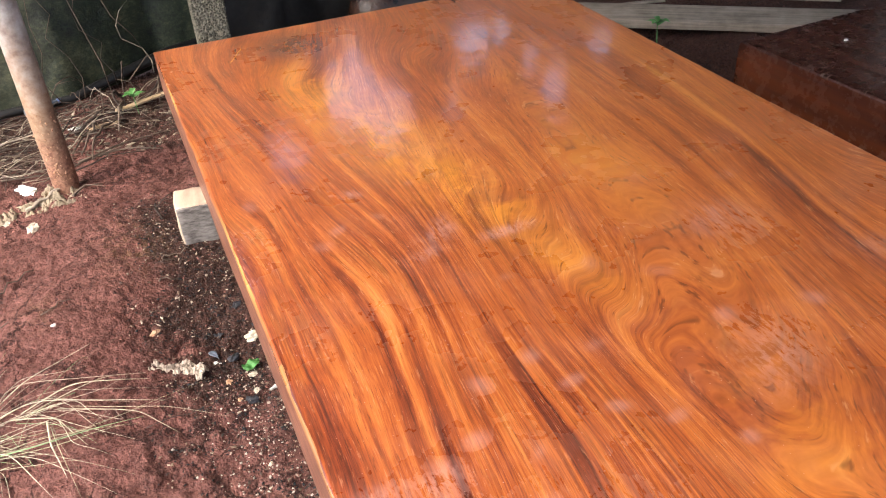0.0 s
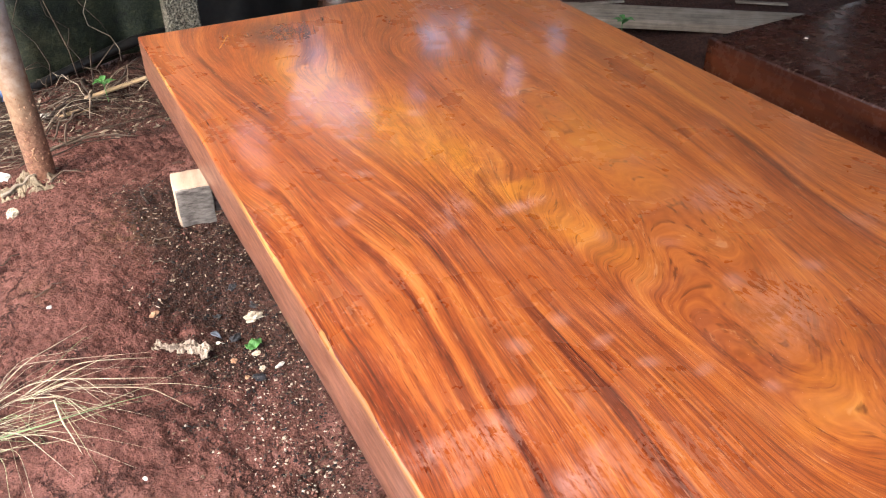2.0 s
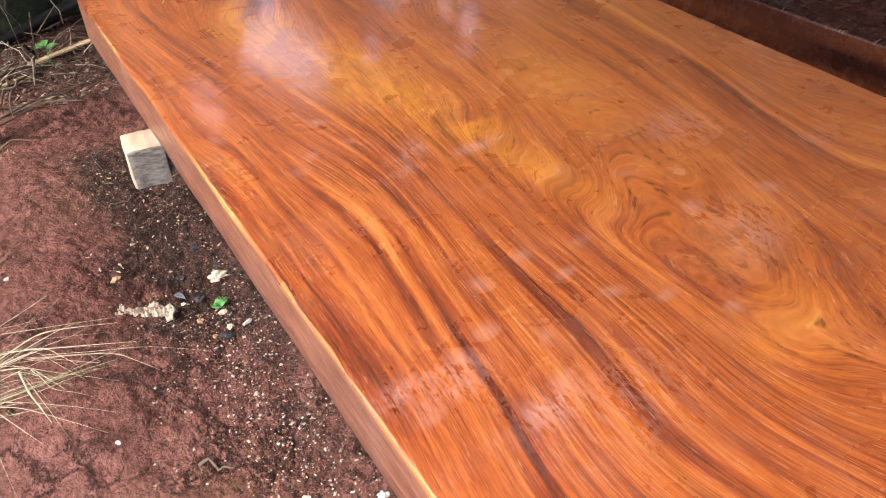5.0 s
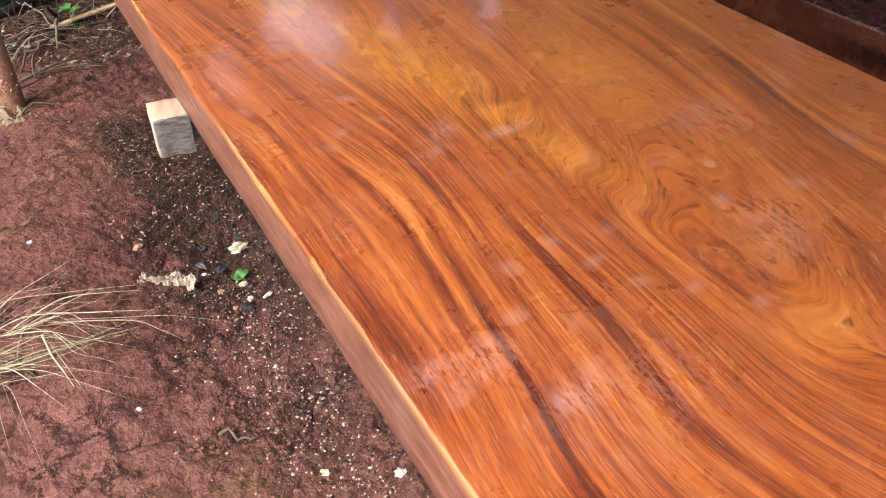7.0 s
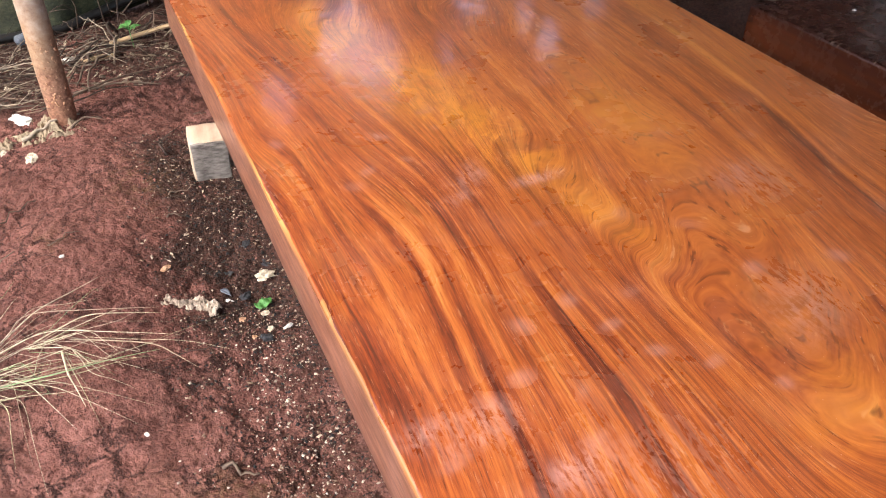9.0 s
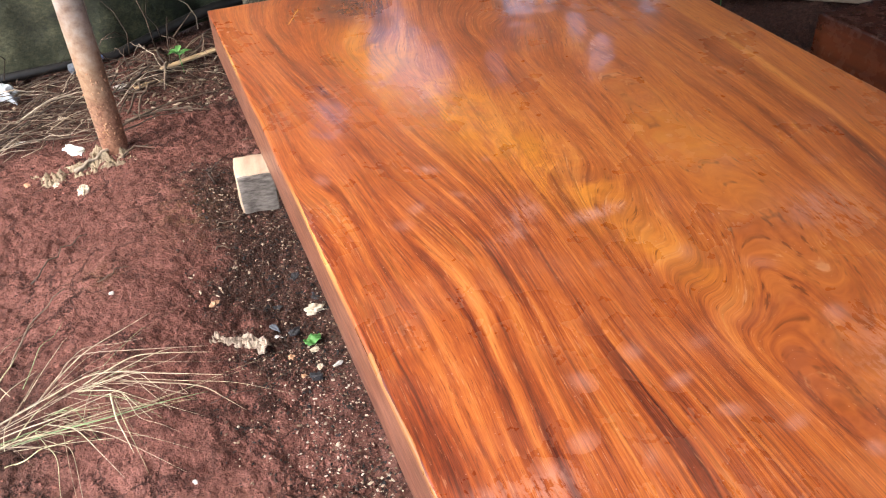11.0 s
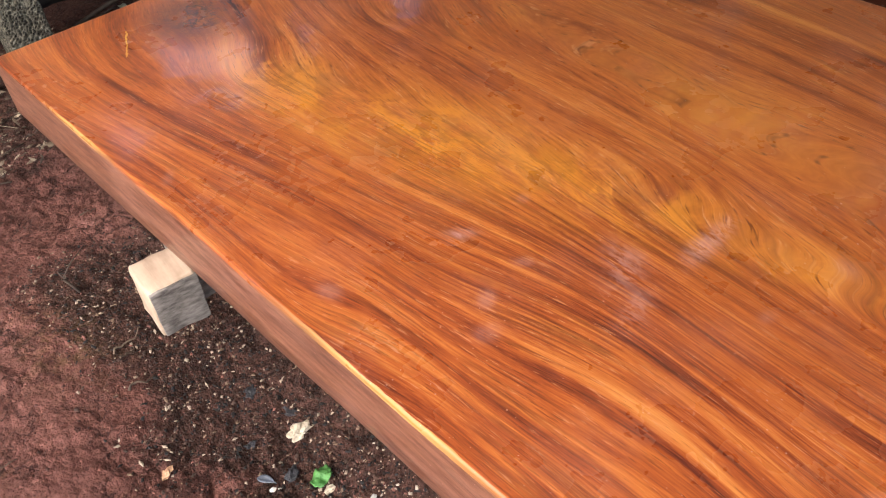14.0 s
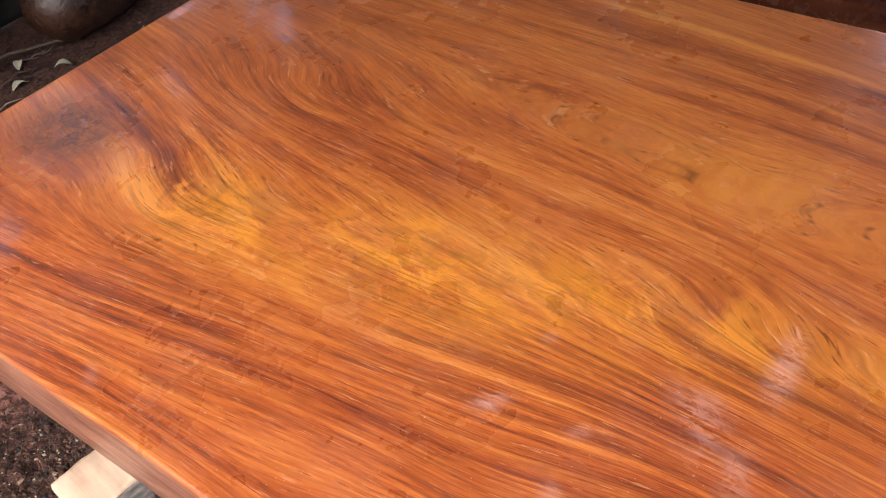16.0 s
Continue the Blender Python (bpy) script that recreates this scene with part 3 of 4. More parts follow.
def slab_mesh(name, x0, x1, y0, y1, z0, z1, nx, ny, r, mat, plain_grain=False):
    """A thick plank: a fine top sheet, a rounded arris, sawn sides with a slight wave, and an underside."""
    verts, faces = [], []
    gx, gy = np.linspace(x0 + r, x1 - r, nx), np.linspace(y0 + r, y1 - r, ny)
    for y in gy:
        for x in gx:
            verts.append((x, y, z1))
    faces += [(j * nx + i, j * nx + i + 1, (j + 1) * nx + i + 1, (j + 1) * nx + i) for j in range(ny - 1) for i in range(nx - 1)]
    loop = [i for i in range(nx)] + [j * nx + nx - 1 for j in range(1, ny)] + [(ny - 1) * nx + i for i in range(nx - 2, -1, -1)] + [j * nx for j in range(ny - 2, 0, -1)]
    base = [verts[i] for i in loop]
    cx, cy, hx, hy = (x0 + x1) / 2, (y0 + y1) / 2, (x1 - x0) / 2 - r, (y1 - y0) / 2 - r
    last, depth = loop, z1 - z0
    steps = [(r * math.sin(a), r * (1 - math.cos(a))) for a in (0.5, 1.05, math.pi / 2)] + [(r, depth * 0.35), (r, depth * 0.7), (r, depth - 0.004), (r - 0.004, depth)]
    for out, down in steps:
        ring = []
        for x, y, _ in base:
            ox = out * ((x - cx) / hx if abs(abs(x - cx) - hx) < 1e-6 else 0)
            oy = out * ((y - cy) / hy if abs(abs(y - cy) - hy) < 1e-6 else 0)
            w = 0.0016 * noise.noise(Vector((x * 5, y * 5, down * 9))) * (1 if out > r * 0.9 else 0.3)
            verts.append((x + ox * (1 + w / r), y + oy * (1 + w / r), z1 - down))
            ring.append(len(verts) - 1)
        k = len(ring)
        faces += [(last[i], ring[i], ring[(i + 1) % k], last[(i + 1) % k]) for i in range(k)]
        last = ring
    faces.append(tuple(last[::-1]))
    me = bpy.data.meshes.new(name)
    me.from_pydata(verts, [], faces)
    co = np.array(verts)
    x, y, z = co.T
    ring = x if plain_grain else grain_at(x, y)
    me.attributes.new("grain", "FLOAT_VECTOR", "POINT").data.foreach_set("vector", np.c_[ring + 0.6 * (z - z1), y, z].ravel())
    if not plain_grain:
        me.attributes.new("zone", "FLOAT_VECTOR", "POINT").data.foreach_set("vector", np.c_[total(GOLD, x, y), streaks_at(ring, y), total(SMEARS, x, y)].ravel())
        rim = 1.2 * np.exp(-((y + 1.16) / 0.17) ** 2) + 1.1 * np.exp(-((y + 0.36) / 0.10) ** 2) + 0.5 * (y < -1.45)
        me.attributes.new("sap", "FLOAT", "POINT").data.foreach_set("value", np.minimum(1, rim) * (x < 0.1))
        me.attributes.new("burl", "FLOAT", "POINT").data.foreach_set("value", np.minimum(1, 1.4 * swell(x, y, 0.345, -0.15, 0.075, 0.10, 0)))
        me.attributes.new("dab", "FLOAT", "POINT").data.foreach_set("value", dabs_at(x, y))
    me.materials.append(mat)
    for p in me.polygons:
        p.use_smooth = True
    return new(name, me)


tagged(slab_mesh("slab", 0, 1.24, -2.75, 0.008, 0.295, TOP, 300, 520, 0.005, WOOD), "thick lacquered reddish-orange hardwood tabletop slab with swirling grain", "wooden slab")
dark_slab = tagged(slab_mesh("slab", -0.6, 0.6, -1.0, 1.0, 0.19, 0.36, 40, 60, 0.008, DARK_SLAB, True), "dark brown unpolished hardwood slab flecked with dust", "wooden slab")
dark_slab.matrix_world = pose(2.189, -1.616, 0, 0, 0, 2.5)


# ---- supports ----
def wood_block(x0, x1, y0, y1, z0, z1, seed):
    """A sawn block: pale body, and a grey weathered face sheet with a chipped margin."""
    thing = empty("support_block", pose((x0 + x1) / 2, (y0 + y1) / 2, z0))
    hx, hy, h = (x1 - x0) / 2, (y1 - y0) / 2, z1 - z0
    part("body", box(-hx, hx, -hy, hy, 0, h, 0.006, 3, 0.0028, seed), BLOCK_PALE, thing, "pale sawn wood")
    bm = box(-hx + 0.004, hx - 0.001, -hy - 0.0035, -hy + 0.006, 0.002, h - 0.005, 0.0015, 4, 0.0035, seed + 3)
    part("weathered_face", bm, BLOCK_GREY, thing, "grey weathered cut face")
    return thing


blk = tagged(wood_block(-0.043, 0.043, -0.041, 0.041, 0.0, 0.108, 1), "short pale sawn timber block with one grey weathered face", "timber block")
blk.matrix_world = pose(-0.022, -0.594, 0.160, 2, 0, -7)


def bearer(x0, x1, y, z0, z1, seed):
    ob = link("bearer", box(x0, x1, y - 0.05, y + 0.05, z0, z1, 0.005, 2, 0.002, seed), BLOCK_GREY)
    return tagged(ob, "rough grey timber bearer lying under the slab", "timber beam", group="bearers under the slabs")


bearer(0.019, 1.16, -0.565, 0.17, 0.2945, 2)
bearer(0.05, 1.18, -2.2, 0.17, 0.2945, 5)
bearer(1.62, 2.7, -0.95, 0.06, 0.1895, 7)
bearer(1.62, 2.7, -2.3, 0.06, 0.1895, 8)


def brick_stack(x, y, top, seed):
    """Two rough bricks under a bearer."""
    thing = empty("brick_stack", pose(x, y, 0))
    low = ground_height(x, y) - 0.03
    h = (top - low) / 2
    for k in range(2):
        part("brick", box(-0.10, 0.10, -0.05, 0.05, low + k * h, low + (k + 1) * h, 0.004, 1, 0.002, seed + k), CRUMB, thing)
    return tagged(thing, "two rough red bricks stacked under a bearer", "bricks", group="bricks under bearers")


for i, (bx, by, bt) in enumerate(((0.35, -0.575, 0.17), (0.95, -0.575, 0.17), (0.35, -2.2, 0.17), (0.95, -2.2, 0.17), (1.9, -0.95, 0.06), (2.5, -0.95, 0.06), (1.9, -2.3, 0.06), (2.5, -2.3, 0.06))):
    brick_stack(bx, by, bt, 20 + i)

# ---- posts, sheets, roof ----
ROOF_Z = 2.45


def steel_pole(x, y, r, top, label, mat):
    thing = empty("steel_pole", pose(x, y, 0))
    bm = bmesh.new()
    n, rings = 28, 60
    low = ground_height(x, y) - 0.06
    for k in range(rings + 1):
        z = low + (top - low) * (k / rings) ** 1.5
        for i in range(n):
            a = i * math.tau / n
            d = r + 0.0007 * noise.noise(Vector((math.cos(a) * 3, math.sin(a) * 3, z * 14)))
            bm.verts.new((d * math.cos(a), d * math.sin(a), z))
    bm.verts.ensure_lookup_table()
    for k in range(rings):
        for i in range(n):
            bm.faces.new([bm.verts[k * n + i], bm.verts[k * n + (i + 1) % n], bm.verts[(k + 1) * n + (i + 1) % n], bm.verts[(k + 1) * n + i]])
    part("pipe", bm, mat, thing)
    return tagged(thing, label, "steel pole")


def lump(r, seed, squash=(1, 1, 0.6), rough=0.35, sub=2):
    """A small uneven stone."""
    bm = bmesh.new()
    bmesh.ops.create_icosphere(bm, subdivisions=sub, radius=r)
    for v in bm.verts:
        d = v.co.normalized()
        k = 1 + rough * noise.noise(d * 1.7 + Vector((seed * 3.7, 0, 0))) + 0.6 * rough * noise.noise(d * 5 + Vector((0, seed * 1.9, 0)))
        v.co = Vector((d.x * squash[0], d.y * squash[1], d.z * squash[2])) * r * k
    return bm


pole = steel_pole(-0.345, 0.105, 0.0385, ROOF_Z - 0.06, "rusty steel pipe with mud splashed round its foot", POLE)
rng = random.Random(4)
crust = bmesh.new()
for k in range(110):
    a, z = rng.gauss(4.9, 0.7), 0.06 + 0.22 * rng.random() ** 1.4
    bmesh.ops.create_icosphere(crust, subdivisions=1, radius=0.0012 + 0.0036 * rng.random() ** 2, matrix=pose(0.0384 * math.cos(a), 0.0384 * math.sin(a), z, 20 * k, 31 * k, 0) @ Matrix.Diagonal((1.3, 0.8, 0.6, 1)))
tagged(part("dried_mud", crust, PEBBLE, pole, "specks of dried tan mud"), kind="stuff")
steel_pole(3.08, 0.07, 0.035, ROOF_Z - 0.06, "pale grey steel pipe standing behind the dark slab", ZINC)


def mortar_patch(x, y, w, d, h, seed):
    bm = bmesh.new()
    bmesh.ops.create_grid(bm, x_segments=60, y_segments=44, size=0.5)
    for v in bm.verts:
        px, py = v.co.x * w, v.co.y * d
        e = 1 - (abs(v.co.x * 2) ** 2.5 + abs(v.co.y * 2) ** 2.5)
        n = 1.2 * noise.noise(Vector((px * 34 + seed, py * 34, 0))) + 1.0 * noise.noise(Vector((px * 110 + seed, py * 110, 0)))
        v.co = Vector((px, py, ground_height(x + px, y + py) + h * min(1, e * 2) * (0.25 + n) - 0.004))
    ob = link("mortar_splash", bm, MORTAR, smooth=False)
    ob.location = (x, y, 0)
    return tagged(ob, "crumbly pale mortar spilled round the pole's foot", "mortar")


mortar_patch(-0.37, 0.06, 0.13, 0.12, 0.022, 1)
mortar_patch(-0.47, 0.02, 0.24, 0.09, 0.018, 5)
mortar_patch(-0.36, -0.005, 0.15, 0.04, 0.012, 9)

post = empty("concrete_post", pose(0.265, 0.82, 0))
part("shaft", box(-0.062, 0.062, -0.055, 0.055, -0.1, ROOF_Z - 0.06, 0.008, 5, 0.006, 11), CONCRETE, post)
tagged(post, "square concrete post with exposed gravel and moss", "concrete post")


def hanging_sheet(name, line, height, mat, wave, holes=(), seed=0, step_m=0.02, low=0.0):
    """A sheet hung along a plan line, with folds; holes are torn through it."""
    pts = [Vector((x, y, 0)) for x, y in line]
    run = [0.0]
    for a, b in zip(pts, pts[1:]):
        run.append(run[-1] + (b - a).length)
    nu, nv = int(run[-1] / step_m), int((height - low) / step_m)
    bm = bmesh.new()
    grid = []
    for j in range(nv + 1):
        z = low + (height - low) * j / nv
        row = []
        for i in range(nu + 1):
            s = run[-1] * i / nu
            k = max(q for q in range(len(run) - 1) if run[q] <= s + 1e-9)
            p = pts[k].lerp(pts[k + 1], (s - run[k]) / (run[k + 1] - run[k]))
            f = wave * (noise.noise(Vector((s * 3 + seed, z * 1.2, 0))) + 0.5 * noise.noise(Vector((s * 9 + seed, z * 3, 2))) + 0.2 * noise.noise(Vector((s * 22, z * 14 + seed, 5))))
            row.append(bm.verts.new((p.x, p.y + f, z)))
        grid.append(row)
    for j in range(nv):
        for i in range(nu):
            c = (grid[j][i].co + grid[j + 1][i + 1].co) / 2
            torn = 0.3 * noise.noise(Vector((c.x * 13, c.z * 13, seed))) + 0.25 * noise.noise(Vector((c.x * 34, c.z * 34, seed)))
            if any(((c.x - hx) / rx) ** 2 + ((c.z - hz) / rz) ** 2 < 1 + 2 * torn for hx, hz, rx, rz in holes):
                continue
            bm.faces.new((grid[j][i], grid[j][i + 1], grid[j + 1][i + 1], grid[j + 1][i]))
    bmesh.ops.delete(bm, geom=[v for v in bm.verts if not v.link_faces], context="VERTS")
    ob = link(name, bm, mat)
    thick = ob.modifiers.new("thickness", "SOLIDIFY")
    thick.thickness = 0.004
    return ob


tagged(hanging_sheet("tarpaulin", [(-2.6, 0.78), (-0.9, 0.80), (-0.3, 0.83), (0.06, 1.06), (0.30, 1.08)], 1.9, TARP, 0.03, seed=2), "dark green mossy plastic sheet hung as a screen", "tarpaulin")
# added wall, mostly out of view; its holes give the slab's bright reflections
tagged(hanging_sheet("plastic_sheet", [(0.30, 1.10), (0.9, 1.16), (4.6, 1.25), (4.65, -0.9)], ROOF_Z, BLACK, 0.035,
                     [(1.05, 1.34, 0.12, 0.15), (0.89, 1.20, 0.14, 0.15), (0.92, 1.02, 0.05, 0.05), (0.535, 1.42, 0.085, 0.09), (2.03, 1.42, 0.08, 0.10), (1.54, 1.06, 0.09, 0.08), (1.70, 1.03, 0.05, 0.05), (1.28, 1.62, 0.03, 0.03), (2.3, 1.2, 0.06, 0.05), (1.42, 1.36, 0.04, 0.06), (1.86, 1.22, 0.05, 0.06)], seed=7),
       "added black plastic sheet wall, mostly unseen, holed for the slab's sky reflections", "plastic sheet")
fold = tube([(-1.6, 0.74, 0.04), (-0.9, 0.755, 0.03), (-0.3, 0.79, 0.035), (-0.08, 0.93, 0.05), (0.1, 1.0, 0.07), (0.3, 1.04, 0.08)], [0.014, 0.019, 0.016, 0.018, 0.022], 12)
tagged(link("rolled_sheet", fold, BLACK), "black plastic rolled along the foot of the screen", "plastic sheet")


# out of view: keeps reflections dark, and its overhang limits skylight on the slabs
def corrugated_roof():
    bm = bmesh.new()
    xs, ys = np.arange(-1.1, 4.7, 0.019), (-3.4, -1.0, 1.5)
    rows = [[bm.verts.new((x, y, ROOF_Z + 0.010 * math.sin(x * math.tau / 0.076))) for x in xs] for y in ys]
    for a, b in zip(rows, rows[1:]):
        for i in range(len(xs) - 1):
            bm.faces.new((a[i], a[i + 1], b[i + 1], b[i]))
    ob = link("roof", bm, ROOF)
    ob.modifiers.new("thickness", "SOLIDIFY").thickness = 0.003
    tagged(ob, "unseen dark corrugated shed roof that shades the slabs", "roof", kind="structure")
    for y in (-3.3, -1.6, 0.1, 1.0):
        tagged(link("rafter", box(-1.1, 4.6, y - 0.025, y + 0.025, ROOF_Z - 0.062, ROOF_Z - 0.011, 0.003), ROOF), "unseen dark timber rafter under the roof", "rafter", kind="structure")


corrugated_roof()
tagged(link("wrapped_log", tube([(0.86, 0.86, 0.11), (0.90, 0.87, 0.115), (1.0, 0.89, 0.12), (1.1, 0.90, 0.118), (1.2, 0.92, 0.125), (1.45, 0.96, 0.12), (1.68, 0.98, 0.11), (1.7, 0.98, 0.11)], [0.05, 0.10, 0.118, 0.112, 0.123, 0.118, 0.10, 0.05], 22), LOG), "dark wet brown log lying behind the slab", "log")

board = empty("board", pose(2.30, 0.075, 0.072, 9, 1.0, -34.5))
part("plank", box(-0.72, 0.72, -0.072, 0.072, -0.018, 0.018, 0.004, 4, 0.003, 31), BOARD, board)
tagged(board, "weathered grey board lying on the soil bank", "board")


# ---- loose things on the ground ----
def on_ground(ob, x, y, rz=0.0, lift=0.0):
    ob.matrix_world = pose(x, y, ground_height(x, y) + lift, 0, 0, rz)
    return ob


STONES = [(0.024, -0.834, 0.019, STONE, (1.25, 0.8, 0.6), "crumbly cream stone beside the slab"), (-0.188, -0.776, 0.011, PEBBLE, (1.2, 0.8, 0.6), "small tan pebble on the red soil"),
          (-0.445, -0.130, 0.024, STONE, (1.2, 0.8, 0.4), "pale flat stone near the pole"), (-0.462, 0.160, 0.036, CHIP, (1.4, 0.7, 0.3), "white flat fragment near the pole"),
          (-0.300, 0.580, 0.022, CHIP, (1.2, 0.9, 0.5), "white rounded fragment among the twigs"), (0.026, -1.030, 0.011, CHIP, (1.6, 0.55, 0.4), "small white chip beside the slab"),
          (-0.012, -1.025, 0.009, STONE, (1.2, 0.9, 0.6), "small cream pebble beside the slab"), (-0.008, -0.962, 0.010, STONE, (0.8, 1.3, 0.6), "cream pebble beside a green leaf"),
          (-0.075, -0.905, 0.008, CHIP, (1.5, 0.8, 0.5), "small white pebble by a grey shard"), (0.066, -1.590, 0.012, CHIP, (1.1, 0.9, 0.5), "white pebble under the slab's edge"),
          (-0.049, -1.520, 0.010, STONE, (1, 1, 0.6), "pale pinkish pebble on the soil"), (-0.062, -0.978, 0.010, PEBBLE, (1, 1, 0.7), "reddish pebble on the soil"),
          (-0.052, -1.046, 0.007, PEBBLE, (1, 1, 0.7), "small reddish pebble on the soil"), (-0.033, -1.233, 0.007, STONE, (1, 1, 0.7), "tiny cream pebble on the soil"),
          (-0.395, -0.680, 0.006, CHIP, (1.2, 0.8, 0.6), "tiny white pebble on the mound"), (-0.52, -0.02, 0.014, STONE, (1.2, 0.9, 0.5), "pale pebble near the pole"),
          (-0.60, 0.02, 0.012, PEBBLE, (1.2, 0.9, 0.5), "tan pebble near the pole"), (-0.30, -1.24, 0.006, CHIP, (1.3, 0.8, 0.5), "tiny white pebble on the mound"),
          (-0.62, 0.30, 0.018, CHIP, (1.3, 0.8, 0.4), "pale scrap among the twigs"), (-0.50, 0.42, 0.014, STONE, (1.2, 1, 0.5), "pale scrap among the twigs")]
for i, (x, y, r, mat, squash, label) in enumerate(STONES):
    ob = link("stone", lump(r * 0.78, i + 1, squash, 0.75, 3 if r > 0.015 else 2), mat, smooth=False)
    tagged(on_ground(ob, x, y, 40 * i % 180, r * squash[2] * 0.35), label, "stone", group="stones on the soil")


def flat_leaf(length, width, curl, bm=None, m=None):
    """A pointed leaf with a folded midrib."""
    bm = bm or bmesh.new()
    rows = []
    for k in range(9):
        t = k / 8
        w = width * math.sin(math.pi * min(1, t * 1.08 + 0.02)) ** 0.8 * (1 - 0.25 * t) + 0.0004
        z = curl * math.sin(t * math.pi)
        rows.append([bm.verts.new((length * t, s * w, z + abs(s) * w * 0.35)) for s in (-1, -0.5, 0, 0.5, 1)])
    for a, b in zip(rows, rows[1:]):
        for i in range(4):
            bm.faces.new((a[i], a[i + 1], b[i + 1], b[i]))
    if m is not None:
        bmesh.ops.transform(bm, matrix=m, verts=[v for r in rows for v in r])
    return bm


def crumpled_leaf(length, width, seed):
    """A torn, folded leaf blade with a ragged rim."""
    bm = bmesh.new()
    bmesh.ops.create_grid(bm, x_segments=14, y_segments=10, size=0.5)
    for v in bm.verts:
        a, d = math.atan2(v.co.y, v.co.x), min(1.0, 2 * max(abs(v.co.x), abs(v.co.y)))
        k = 0.5 * d * (1 + 0.25 * noise.noise(Vector((2 * math.cos(a), 2 * math.sin(a), seed))))
        px, py = length * k * math.cos(a), width * k * math.sin(a)
        v.co = Vector((px, py, 0.006 + 0.011 * noise.noise(Vector((px * 70, py * 70, seed))) + 0.006 * noise.noise(Vector((px * 190, py * 190, seed)))))
    return bm


leaf = tagged(on_ground(link("fallen_leaf", crumpled_leaf(0.042, 0.030, 3), LEAF), -0.005, -0.938, 20, 0.004), "crumpled bright green leaf lying on dark litter", "leaf")
leaf.modifiers.new("thickness", "SOLIDIFY").thickness = 0.0008
shard = tagged(on_ground(link("shard", flat_leaf(0.035, 0.008, 0.004), SHARD), -0.085, -0.875, -60, 0.006), "blue-grey plastic shard on dark litter", "shard")
shard.modifiers.new("thickness", "SOLIDIFY").thickness = 0.002
chip = tagged(link("wood_chip", lump(0.006, 5, (1, 1, 0.5)), CHIP), "tiny white chip resting on the dark slab", "chip")
chip.location = (1.79, -0.792, 0.362)


CHAR = plain("black_char", (0.008, 0.008, 0.010), (0.045, 0.045, 0.055), 60, 0.55, 0, 0.6)
for k, (x, y, r) in enumerate(((-0.03, -1.053, 0.013), (0.01, -0.71, 0.01), (0.037, -0.791, 0.01), (-0.055, -0.8, 0.009), (-0.037, -0.899, 0.011))):
    flake = link("char_flake", lump(r, 40 + k, (1.3, 0.8, 0.5), 0.9, 2), CHAR, smooth=False)
    tagged(on_ground(flake, x, y, 55 * k, r * 0.2), "black charred wood flake on dark litter", "char", group="char flakes")


def bark_piece():
    """A ragged flake of bark that follows the ground."""
    bm = bmesh.new()
    bmesh.ops.create_grid(bm, x_segments=46, y_segments=16, size=0.5)
    for v in bm.verts:
        s, w = v.co.x, v.co.y
        wide = 0.034 + 0.016 * noise.noise(Vector((s * 5, 0, 0))) + 0.012 * noise.noise(Vector((s * 14, 7 * (w > 0), 3)))
        px, py = 0.15 * s, wide * w + 0.010 * math.sin(s * 6)
        v.co = Vector((px, py, 0.010 + 0.014 * noise.noise(Vector((px * 60, py * 60, 1))) + 0.011 * noise.noise(Vector((px * 170, py * 170, 1))) - 0.014 * (2 * abs(w)) ** 3))
    ob = link("bark", bm, BARK, smooth=False)
    ob.modifiers.new("thickness", "SOLIDIFY").thickness = 0.004
    return tagged(on_ground(ob, -0.165, -0.912, -38, 0.002), "flaky pale bark piece lying on red soil", "bark")


bark_piece()


def bottle():
    thing = empty("plastic_bottle", pose(-0.452, 0.707, 0.045, 0, 90, 31) @ Matrix.Scale(0.62, 4))
    prof = [(0.0, 0.0), (0.022, 0.0), (0.030, 0.006), (0.031, 0.05), (0.029, 0.06), (0.031, 0.07), (0.031, 0.13), (0.022, 0.16), (0.012, 0.18), (0.012, 0.205)]
    n = 20
    def lathe(rows):
        bm = bmesh.new()
        rings = [[bm.verts.new((r * math.cos(i * math.tau / n), r * math.sin(i * math.tau / n), z)) for i in range(n)] for r, z in rows]
        for a, b in zip(rings, rings[1:]):
            for i in range(n):
                bm.faces.new((a[i], a[(i + 1) % n], b[(i + 1) % n], b[i]))
        bmesh.ops.remove_doubles(bm, verts=bm.verts[:], dist=1e-5)
        return bm
    part("bottle_body", lathe(prof), SHARD, thing, "dull grey plastic")
    part("wrapper", lathe([(0.0315, 0.05), (0.0320, 0.055), (0.0320, 0.125), (0.0315, 0.13)]), BLUE, thing, "blue printed wrapper")
    part("cap", lathe([(0.0, 0.22), (0.014, 0.22), (0.014, 0.20)]), BLUE, thing, "blue cap")
    return tagged(thing, "discarded plastic bottle with a blue wrapper among twigs", "bottle")


bottle()


def crumpled(x, y, w, d, h, mat, label):
    bm = bmesh.new()
    bmesh.ops.create_grid(bm, x_segments=30, y_segments=24, size=0.5)
    for v in bm.verts:
        px, py = v.co.x * w, v.co.y * d
        q = Vector((px * 16, py * 16, x))
        v.co = Vector((px + 0.02 * noise.noise(q + Vector((9, 0, 0))), py + 0.02 * noise.noise(q), ground_height(x + px, y + py) + h * (0.6 + 0.7 * noise.noise(q) + 0.35 * abs(noise.noise(q * 2.6))) - h * (2 * max(abs(v.co.x), abs(v.co.y))) ** 4 * 0.5))
    ob = link("plastic_bag", bm, mat)
    ob.location = (x, y, 0)
    ob.modifiers.new("thickness", "SOLIDIFY").thickness = 0.0015
    return tagged(ob, label, "plastic bag")


